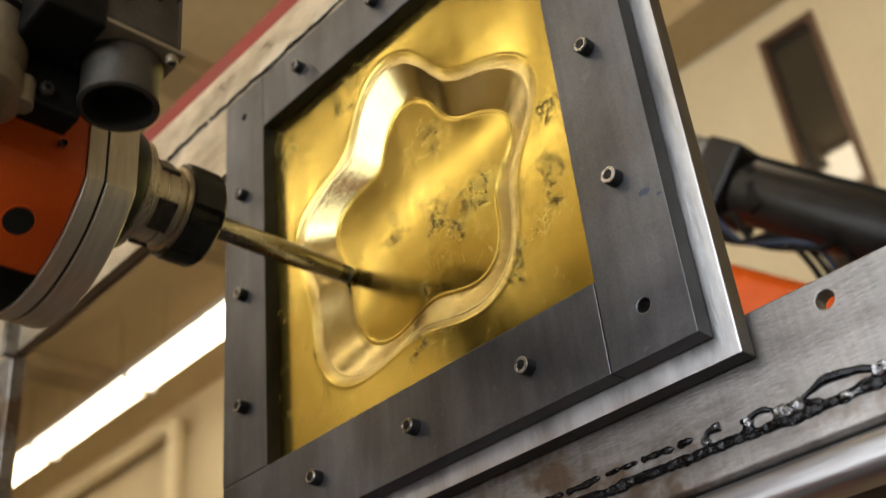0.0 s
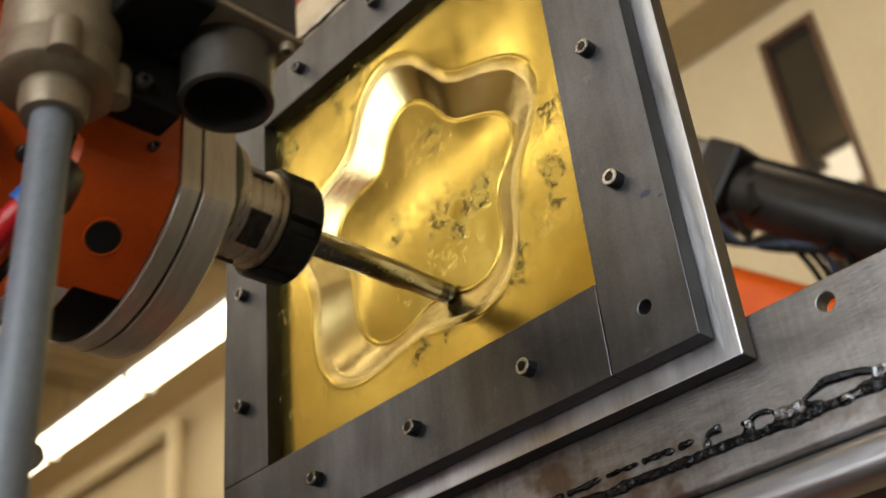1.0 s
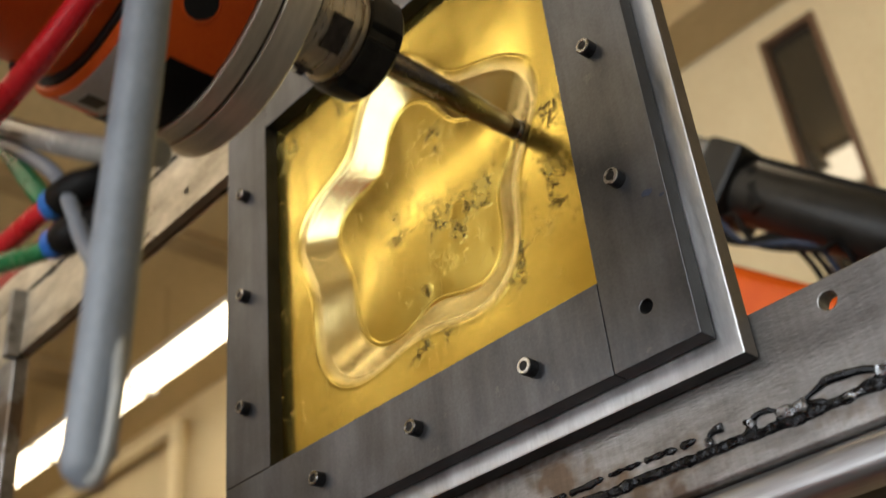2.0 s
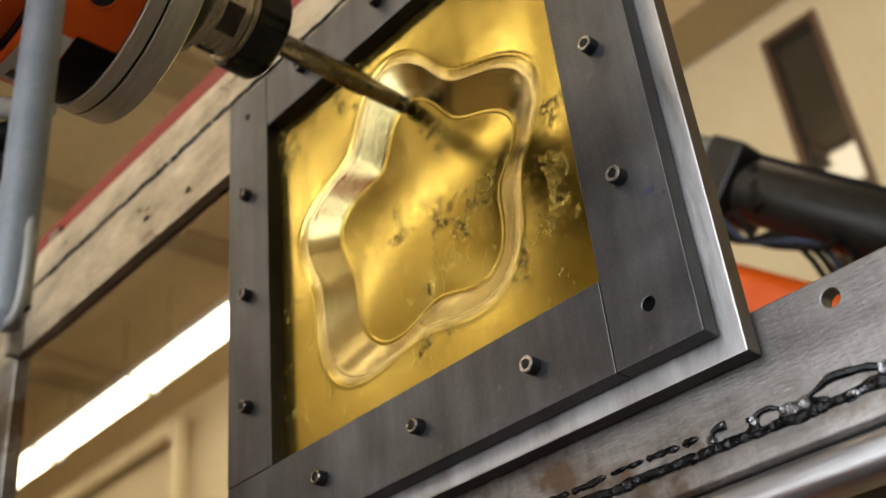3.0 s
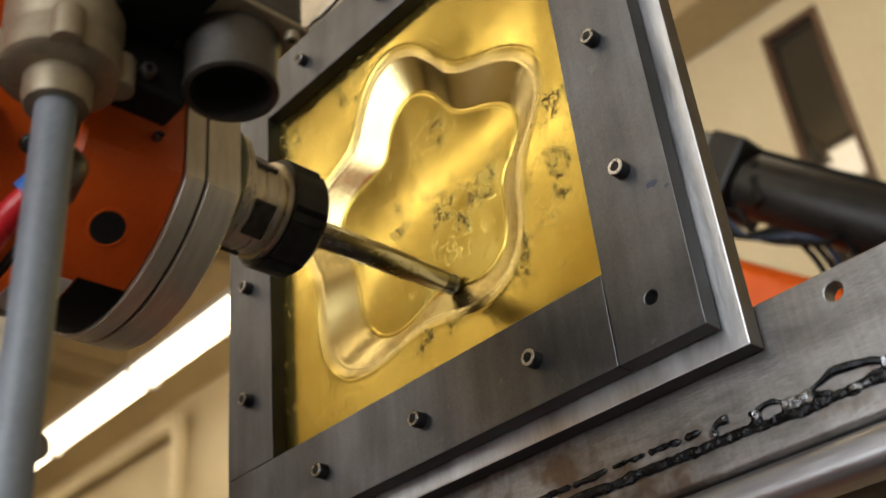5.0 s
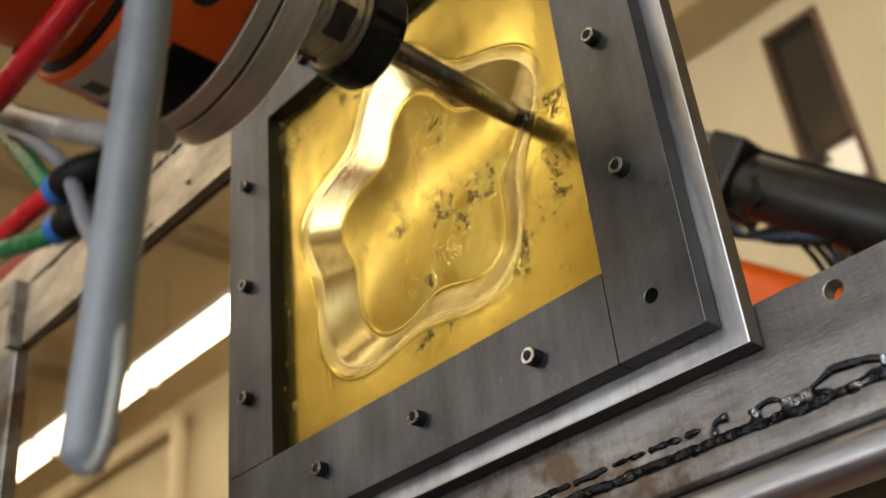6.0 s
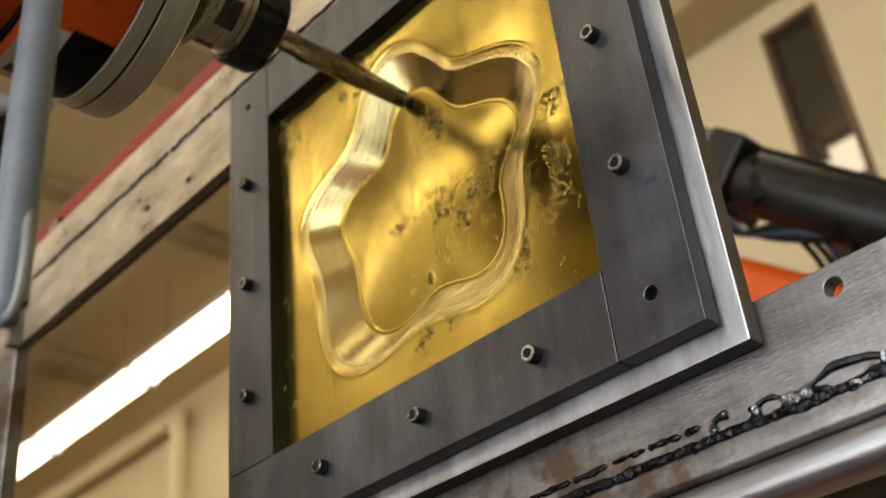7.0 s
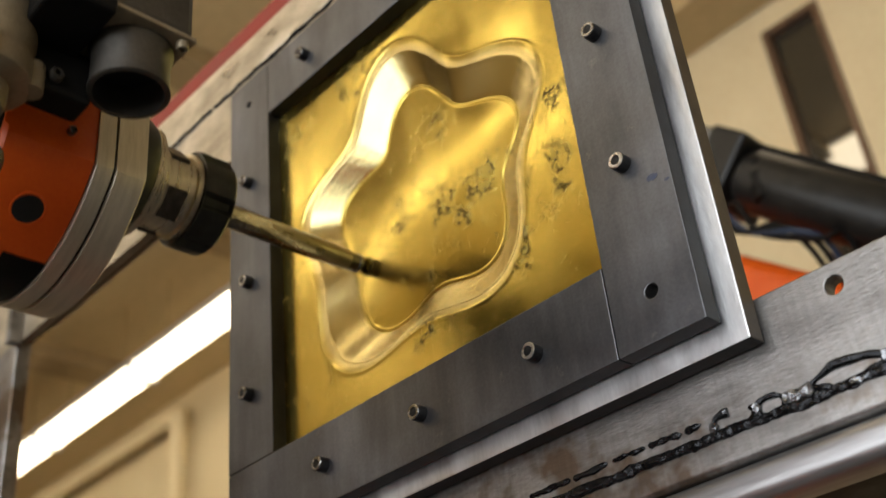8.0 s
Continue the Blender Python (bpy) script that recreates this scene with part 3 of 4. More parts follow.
def clamp_frame():
    fr = tagged(empty("clamp_frame", pose(-D / 2, 0, 0)), "square clamping frame of four dark steel bars on a ground plate", "clamp frame")
    inv = pose(D / 2, 0, 0)
    S, R = 0.0731, 0.0031
    h = W / 2
    bars = {
        "right": ((0, W, 0, D + W - 0.0003), [(h, 0.021, R), (h, 0.155, R), (h, 0.082, R), (h, 0.228, R)]),
        "bottom": ((-D - W, -0.0003, 0, W), [(-0.041 - S * k, 0.020, R) for k in range(4)]),
        "left": ((-D - W, -D, W + 0.0006, D + 2 * W), [(-D - h, 0.084 + S * k, R) for k in range(3)] + [(-D - h, D + 1.5 * W, 0.0024)]),
        "top": ((-D + 0.0003, W, D + W, D + 2 * W), [(-0.190 + S * k, D + 1.5 * W - 0.001, R) for k in range(3)]),
    }
    screw = None
    for side, (b, holes) in bars.items():
        # side faces get the near-black material as painted shade
        ob = part("clamp_bar", drilled_bm(b[0], b[1], b[2], b[3], 0, T, holes), M_BAR, fr, "dark mill-scale steel bar", bevel=0.0005, at=inv, sides=M_SHADED_EDGE)
        for i, (x, z, r) in enumerate(holes):
            if (side == "right" and i == 0) or r < R:
                continue
            rim = lathe_bm([(-0.00562, 0.0022), (-0.00572, 0.0023), (-0.00572, 0.0034), (-0.0053, 0.0038)], 28, caps=False)
            if screw is None:
                screw = part("cap_screw", screw_mesh(), M_BOLT, ob, "black socket head cap screw", smooth=True, at=pose(x, 0, z, 0, 20))
                ring = part("screw_rim", rim, M_RIM, screw, "bright worn rim", smooth=True)
            else:
                rim.free()
                bright = (side, i) in (("right", 2), ("bottom", 0))
                s2 = new("cap_screw", screw.data)
                s2.parent, s2.matrix_basis = ob, pose(x, 0, z, 0, 37 * i)
                face = ring.data.copy() if bright else ring.data
                if bright:
                    face.materials[0] = M_SILVER
                    tagged(s2, "socket head cap screw with a bright face")
                r2 = new("screw_rim", face)
                r2.parent = s2
    def mark(name, x, z, y, r, material, label, seed):
        bm = bmesh.new()
        n = 22
        rim = [(x + r * (1 + 0.6 * noise.noise(Vector((k * 0.9, seed, 0)))) * math.cos(2 * math.pi * k / n) * 1.3, z + r * (1 + 0.6 * noise.noise(Vector((k * 0.9, seed, 4)))) * math.sin(2 * math.pi * k / n) * 0.7) for k in range(n)]
        lo, hi = [[bm.verts.new((a, yy, b)) for a, b in rim] for yy in (y, y - 0.00008)]
        for k in range(n):
            bm.faces.new((lo[k], lo[(k + 1) % n], hi[(k + 1) % n], hi[k]))
        bm.faces.new(lo)
        bm.faces.new(hi)
        return part(name, bm, material, fr, label, at=inv)

    mark("ink_mark", 0.033, 0.0685, -0.0001, 0.0022, M_INK, "smudged blue ink mark", 2.0)
    mark("ink_mark", 0.0395, 0.064, -0.0001, 0.0010, M_INK, "smudged blue ink mark", 5.0)
    # the ground backing plate, a square ring
    e = 0.0097
    y0, y1 = SHEET, PLATE
    o0, o1, p0, p1 = -D - W - e, W + e, -e - 0.0, D + 2 * W + e
    i0, i1, j0, j1 = -D - 0.002, 0.002, W - 0.002, D + W + 0.002
    bm = bmesh.new()
    xs, zs = (o0, i0, i1, o1), (p0, j0, j1, p1)
    v = {(i, j, k): bm.verts.new((xs[i], (y0, y1)[k], zs[j])) for i in range(4) for j in range(4) for k in range(2)}
    for i in range(3):
        for j in range(3):
            if (i, j) != (1, 1):
                for k in range(2):
                    bm.faces.new((v[i, j, k], v[i + 1, j, k], v[i + 1, j + 1, k], v[i, j + 1, k]))
    edge = [((i, e), (i + 1, e)) for i in range(3) for e in (0, 3)] + [((e, j), (e, j + 1)) for j in range(3) for e in (0, 3)]
    edge += [((1, e), (2, e)) for e in (1, 2)] + [((e, 1), (e, 2)) for e in (1, 2)]
    for (a, b), (c, d) in edge:
        bm.faces.new((v[a, b, 0], v[c, d, 0], v[c, d, 1], v[a, b, 1]))
    plate = part("backing_plate", bm, M_PLATE, fr, "bright ground steel plate", bevel=0.0008, at=inv, sides=M_LIT_EDGE)
    # downward faces are coloured black to paint the shade under the plate
    plate.data.materials.append(M_SHADED_EDGE)
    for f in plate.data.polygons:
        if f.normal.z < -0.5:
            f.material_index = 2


clamp_frame()

CENTRE = (-0.1155, 0.158)
DEPTH = 0.0105
INNER = (0.0653, -0.0019, -0.0094, -0.0005, -0.0004, 0.0010, -0.0027, 0.0029, -0.0000, 0.0001, 0.0079, 0.0016, -0.0007, 0.0016, -0.0002)
OUTER = (0.0915, -0.0030, -0.0071, 0.0002, -0.0002, 0.0021, -0.0034, 0.0023, 0.0025, -0.0002, 0.0097, 0.0008, -0.0017, 0.0010, 0.0006)


GRIME = [
    (-0.092, 0.131, 0.013), (-0.104, 0.190, 0.010), (-0.062, 0.138, 0.009), (-0.135, 0.150, 0.008), (-0.019, 0.106, 0.012), (-0.113, 0.073, 0.012), (-0.218, 0.252, 0.012), (-0.155, 0.256, 0.012), (-0.017, 0.155, 0.010), (-0.122, 0.102, 0.006), (-0.049, 0.082, 0.010)
]


def lobes(c, a):
    """Radius of the five-lobed outline at the angles a."""
    return c[0] + sum(c[2 * k - 1] * np.cos(k * a) + c[2 * k] * np.sin(k * a) for k in range(1, len(c) // 2 + 1))


def sheet_grid(n):
    """Coordinates of an n x n net of the sheet, and s: 0 at the foot of the recess's wall, 1 at its rim."""
    x, z = np.meshgrid(np.linspace(-D - 0.012, 0.012, n + 1), np.linspace(W - 0.012, D + W + 0.012, n + 1))
    dx, dz = x - CENTRE[0], z - CENTRE[1]
    a, r = np.arctan2(dz, dx), np.hypot(dx, dz)
    ri, ro = lobes(INNER, a), lobes(OUTER, a)
    return x, z, a, (r - ri) / (ro - ri)


def membrane(n, free, held, load):
    """A stretched skin, relaxed from coarse to fine: free(x, z, s) tells where it may move, held its height elsewhere."""
    h = None
    for step, rounds in ((8, 700), (4, 250), (2, 120), (1, 60)):
        m = n // step
        x, z, a, s = sheet_grid(m)
        mask, fixed = free(x, z, s), held(x, z, s)
        if h is None:
            h = fixed.copy()
        else:
            f = np.zeros((m + 1, m + 1))
            f[::2, ::2] = h
            f[1::2, ::2] = (h[1:] + h[:-1]) / 2
            f[:, 1::2] = (f[:, 2::2] + f[:, :-2:2]) / 2
            h = f
        h = np.where(mask, h, fixed)
        q = load * step * step
        for k in range(rounds):
            mean = h.copy()
            mean[1:-1, 1:-1] = (h[:-2, 1:-1] + h[2:, 1:-1] + h[1:-1, :-2] + h[1:-1, 2:] + q) / 4
            h = np.where(mask, mean, fixed)
    return h


def wall_profile(s):
    """Share of the depth down the wall: a shallow ledge, a crease, the steep wall and its foot."""
    u = np.linspace(-0.2, 1.3, 1501)
    f = np.interp(u, (-0.2, 0.02, 0.30, 0.73, 0.765, 1.0, 1.3), (1.0, 1.0, 0.665, 0.130, 0.115, 0.0, 0.0))
    k = np.hanning(45)
    f = np.convolve(np.pad(f, 22, mode="edge"), k / k.sum(), "valid")
    return np.interp(s, u, f)


RIM_DROP, PILLOW = 0.0011, 0.0030


def brass_sheet():
    n = 448
    x, z, a, s = sheet_grid(n)
    edge = np.minimum(np.minimum(x + D, -x), np.minimum(z - W, D + W - z))

    def rim_to_clamp(x, z, s):
        return (s > 1) & (x > -D) & (x < 0) & (z > W) & (z < D + W)

    apron = membrane(n, rim_to_clamp, lambda x, z, s: np.where(s <= 1, 1.0, 0.0), 0.0)
    floor = membrane(n, lambda x, z, s: s < 0, lambda x, z, s: np.zeros_like(x), 1.0)
    y = RIM_DROP * apron + (DEPTH - RIM_DROP) * wall_profile(s) - PILLOW * floor / floor.max()
    # tool marks on the wall, a raised lip at its foot and at the rim
    on_wall = np.clip(s * 10, 0, 1) * np.clip((1.0 - s) * 6, 0, 1)
    y += 0.000012 * np.sin(s * 40 + 0.8 * np.sin(3 * a)) * on_wall
    y -= 0.00045 * np.exp(-((s + 0.035) / 0.03) ** 2)
    y -= 0.00026 * np.exp(-((s - 1.0) / 0.035) ** 2) + 0.00022 * np.exp(-((s - 0.75) / 0.032) ** 2)
    wave = np.array([0.00045 * noise.noise(Vector((p * 14 + 3.1, 0.0, q * 14 + 1.7))) + 0.00004 * noise.noise(Vector((p * 48, 0.0, q * 48))) for p, q in zip(x.ravel(), z.ravel())]).reshape(x.shape)
    y += wave * np.clip(edge / 0.02, 0, 1) * np.where(s < 0, 0.7, 1.0)
    y += T + 0.0002
    blot = np.array([noise.fractal(Vector((p * 90, 5.0, q * 70)), 0.8, 2.2, 3) for p, q in zip(x.ravel(), z.ravel())]).reshape(x.shape)
    grime = sum(np.exp(-((x - p) ** 2 + (z - q) ** 2) / (1.5 * r) ** 2) for p, q, r in GRIME) * np.clip(0.55 + 1.1 * blot, 0, 1.4)
    i = np.arange((n + 1) * n).reshape(n, n + 1)[:, :n].ravel()
    faces = np.column_stack([i, i + 1, i + n + 2, i + n + 1])
    me = bpy.data.meshes.new("brass_sheet")
    me.from_pydata(np.column_stack([x.ravel(), y.ravel(), z.ravel()]).tolist(), [], faces.tolist())
    me.polygons.foreach_set("use_smooth", [True] * len(me.polygons))
    me.materials.append(M_BRASS)
    ob = new("brass_sheet", me)
    for name, v in (("formed", on_wall), ("across", s), ("grime", np.clip(grime, 0, 1)), ("turn", np.sin(a)), ("turn_b", np.cos(a))):
        me.attributes.new(name, "FLOAT", "POINT").data.foreach_set("value", v.ravel().astype(np.float32))
    mod = ob.modifiers.new("thickness", "SOLIDIFY")
    mod.thickness, mod.offset = 0.0007, 1.0
    tagged(ob, "shiny golden sheet with a five-lobed pressed recess, oily", "metal sheet")

    def height(p, q):
        i, j = int(round((p + D + 0.012) / (D + 0.024) * n)), int(round((q - W + 0.012) / (D + 0.024) * n))
        return y[min(max(j, 0), n), min(max(i, 0), n)]

    # dried runs and curls of oil standing on the sheet
    rnd = random.Random(12)
    runs = [(-0.075 + 0.009 * k + rnd.uniform(-0.003, 0.003), rnd.uniform(0.058, 0.070), rnd.uniform(0.008, 0.018)) for k in range(8)]
    runs += [(-0.185 + 0.006 * k + rnd.uniform(-0.002, 0.002), 0.062 + rnd.uniform(-0.004, 0.002), rnd.uniform(0.006, 0.014)) for k in range(7)]
    runs += [(-0.222 + 0.004 * k, rnd.uniform(0.19, 0.225), rnd.uniform(0.008, 0.03)) for k in range(4)]
    runs += [(-0.014 + rnd.uniform(-0.01, 0.006), 0.14 + 0.013 * k, rnd.uniform(0.004, 0.014)) for k in range(9)]
    for p, q, length in runs:
        path = [(p + 0.0012 * wander(q - length * k / 6, 260, p * 90), q - length * k / 6) for k in range(7)]
        path = [(u, height(u, v) - 0.0001, v) for u, v in path if v > W + 0.001]
        if len(path) > 2:
            part("oil_run", tube_bm(path, rnd.uniform(0.00028, 0.0005), 6, 4, 0.5), M_OIL, ob, "dried run of oil", smooth=True)
    for k in range(90):
        p, q = rnd.uniform(-D + 0.008, -0.006), rnd.uniform(W + 0.01, D + W - 0.008)
        dx, dz = p - CENTRE[0], q - CENTRE[1]
        c, r = math.atan2(dz, dx), math.hypot(dx, dz)
        if lobes(INNER, c) - 0.004 < r < lobes(OUTER, c) + 0.003 or (r < 0.05 and rnd.random() < 0.45):
            continue
        turn, size, bend = rnd.uniform(0, 6.3), rnd.uniform(0.0010, 0.0026), rnd.uniform(0.6, 2.6)
        path = [(p + size * math.cos(turn + bend * e / 5), q + size * math.sin(turn + bend * e / 5)) for e in range(6)]
        part("oil_curl", tube_bm([(u, height(u, v) - 0.00005, v) for u, v in path], rnd.uniform(0.00015, 0.0003), 5, 2, 0.4), M_OIL, ob, "dried curl of oil", smooth=True)


brass_sheet()


# ---------- the second robot behind ----------
def far_robot():
    rb = tagged(empty("far_robot", pose(-0.30, 0.95, FLOOR)), "orange robot arm with a black servo motor, behind the gantry", "robot")
    inv = pose(0.30, -0.95, -FLOOR)
    a, b = Vector((-0.395, 0.90, 0.70)), Vector((-0.193, 0.90, 0.503))
    ax = (b - a).normalized()
    rot = ax.to_track_quat("Y", "Z").to_matrix().to_4x4()
    m = inv @ Matrix.Translation(a) @ rot
    part("motor_body", lathe_bm([(0.06, 0.041), (0.065, 0.045), (0.30, 0.045), (0.31, 0.041), (0.40, 0.041)], 32), M_MOTOR, rb, "black servo motor", smooth=True, at=m)
    part("motor_flange", box_bm(-0.054, 0.054, 0.0, 0.06, -0.054, 0.054), M_MOTOR, rb, "square black motor flange", bevel=0.006, at=m)
    part("gear_housing", box_bm(-0.05, 0.05, -0.09, 0.0, -0.05, 0.05), M_GEAR, rb, "grey metal gear housing", bevel=0.008, at=m)
    part("motor_back", box_bm(-0.012, 0.012, 0.03, 0.36, 0.036, 0.052), M_BLACK, rb, "black terminal rail", bevel=0.004, at=m)
    part("connector", lathe_bm([(0, 0.016), (0.04, 0.016), (0.045, 0.012), (0.06, 0.012)], 20), M_BLACK, rb, smooth=True, at=inv @ pose(-0.325, 0.87, 0.60, 90))
    part("upper_arm", tube_box(-0.32, 0.42, -0.11, 0.11, -0.09, 0.09, 0.03), M_ORANGE, rb, "orange painted casting", smooth=True, at=inv @ pose(-0.457, 0.99, 0.496, 0, 39.4, 0))
    part("arm_column", tube_box_z(-1.00, -0.60, 0.82, 1.12, FLOOR, 0.60, 0.05), M_ORANGE, rb, "orange painted robot column", smooth=True, at=inv)
    for k, (dx, col) in enumerate(((0, M_BLACK), (0.012, M_BLACK), (0.022, M_DKBLUE), (0.045, M_BLACK))):
        part("cable", tube_bm([(-0.42 + dx, 0.86, 0.66 - dx), (-0.40 + dx, 0.85, 0.60), (-0.36 + 0.5 * dx, 0.85, 0.56 - 0.3 * dx), (-0.31 + dx, 0.85, 0.545 - dx), (-0.285 + dx, 0.87, 0.50), (-0.28 + dx, 0.9, 0.44)], 0.0042, 10, 6), col, rb, "thin looping cable", smooth=True, at=inv)


far_robot()


# ---------- the forming robot's wrist and tool ----------
AXIS = pose(-0.008, 0, -0.004)


def wrist():
    rb = tagged(empty("forming_robot"), "orange robot wrist driving a steel forming tool", "robot")
    # tool
    tool = part("forming_tool", lathe_bm([(-0.102, 0.0062), (-0.034, 0.0062), (-0.030, 0.0056), (-0.012, 0.0054)], 32), M_SHANK, rb, "round steel tool shank", smooth=True)
    part("tool_tip", lathe_bm([(-0.0125, 0.0054), (-0.006, 0.0047), (-0.0045, 0.0042), (-0.003, 0.0040), (-0.0012, 0.0032), (-0.0003, 0.0018), (0.0, 0.0004)], 32), M_TIP, tool, "dark burnt ball end", smooth=True)
    part("tip_ring", lathe_bm([(-0.0062, 0.0049), (-0.0058, 0.0052), (-0.0042, 0.0052), (-0.0038, 0.0047)], 32), M_RIM, tool, "bright worn ring", smooth=True)
    # collet nut with slots
    nut = lathe_bm([(-0.0965, 0.012), (-0.097, 0.019), (-0.0995, 0.0238), (-0.1010, 0.025), (-0.1150, 0.025), (-0.1165, 0.0240), (-0.1168, 0.018)], 72)
    for f in list(nut.faces):
        c = f.calc_center_median()
        a = math.degrees(math.atan2(c.z, c.x)) % 60
        if -0.115 < c.y < -0.101 and 25 < a < 35:
            for v in f.verts:
                k = 0.0215 / math.hypot(v.co.x, v.co.z)
                v.co.x, v.co.z = v.co.x * k, v.co.z * k
    part("collet_nut", nut, M_NUT, rb, "black slotted collet nut", smooth=True)
    # chuck body
    chuck = part("chuck_body", lathe_bm([(-0.1165, 0.017), (-0.1168, 0.0222), (-0.1195, 0.0222), (-0.1202, 0.0205), (-0.1225, 0.0202), (-0.1345, 0.0202), (-0.1355, 0.0215), (-0.1405, 0.0215)], 48), M_CHUCK, rb, "turned steel collet chuck", smooth=True)
    for a in (-40, 50, 140, 230):
        part("wrench_flat", box_bm(0.0150, 0.0205, -0.1335, -0.1235, -0.008, 0.008), M_TIP, chuck, "recessed wrench flat", bevel=0.0006, at=pose(0, 0, 0, 0, a))
    part("chuck_ring", lathe_bm([(-0.1395, 0.024), (-0.1402, 0.0275), (-0.1435, 0.0275), (-0.144, 0.0262)], 48), M_CHUCK, chuck, "steel ring", smooth=True)
    part("seal_ring", lathe_bm([(-0.144, 0.022), (-0.1442, 0.0285), (-0.1470, 0.0300), (-0.1535, 0.0305), (-0.154, 0.027), (-0.163, 0.027)], 48), M_NUT, chuck, "black seal ring", smooth=True)
    # flange plates with one flat side, their axis a little off the tool's
    F, R = 0.0572, 0.0665
    tf = part("tool_flange", lathe_bm([(-0.1620, 0.03), (-0.1622, R - 0.001), (-0.163, R), (-0.1755, R), (-0.176, R - 0.0006)], 120, F), M_FLANGE, rb, "brushed steel flange with a flat side", smooth=True, at=AXIS, sharp=20)
    part("flange_gap", lathe_bm([(-0.1755, R - 0.0015), (-0.178, R - 0.0015)], 96, F - 0.0015), M_VOID, tf, "dark joint line")
    part("wrist_flange", lathe_bm([(-0.1772, R - 0.0006), (-0.1776, R), (-0.1845, R), (-0.185, R - 0.0006)], 120, F), M_FLANGE, rb, "brushed steel flange with a flat side", smooth=True, at=AXIS, sharp=20)
    body = part("wrist_housing", lathe_bm([(-0.185, 0.060), (-0.1855, 0.0645), (-0.222, 0.0645), (-0.224, 0.0625)], 120, 0.0562), M_ORANGE, rb, "orange painted wrist housing", smooth=True, at=AXIS, sharp=20)
    return rb, body


ROBOT, HOUSING = wrist()


def side_pose(a, y, r):
    """A place on the round side of the wrist at the angle a, its y axis pointing outwards."""
    return pose(0, y, 0) @ pose(0, 0, 0, 0, -a, 0) @ Matrix.Translation((r, 0, 0)) @ pose(0, 0, 0, 0, 0, -90)


def arc_bm(y0, y1, r0, r1, a0, a1, n=40):
    """A curved shell about y between two angles in degrees."""
    bm = bmesh.new()
    rows = []
    for k in range(n + 1):
        a = radians(a0 + (a1 - a0) * k / n)
        c, z = math.cos(a), math.sin(a)
        rows.append([bm.verts.new((r * c, y, r * z)) for y, r in ((y0, r0), (y0, r1), (y1, r1), (y1, r0))])
    for p, q in zip(rows, rows[1:]):
        for i in range(4):
            bm.faces.new((p[i], p[(i + 1) % 4], q[(i + 1) % 4], q[i]))
    bm.faces.new(rows[0])
    bm.faces.new(rows[-1])
    return bm


def screw_head(name, parent, at, material, r=0.0028):
    bm = lathe_bm([(0.0, r), (0.0026, r), (0.0034, r * 0.8), (0.0034, r * 0.5), (0.0016, r * 0.5)], 18, caps=False)
    bm.faces.new([v for v in bm.verts if abs(v.co.y - 0.0016) < 1e-6])
    return part(name, bm, material, parent, smooth=True, at=at)


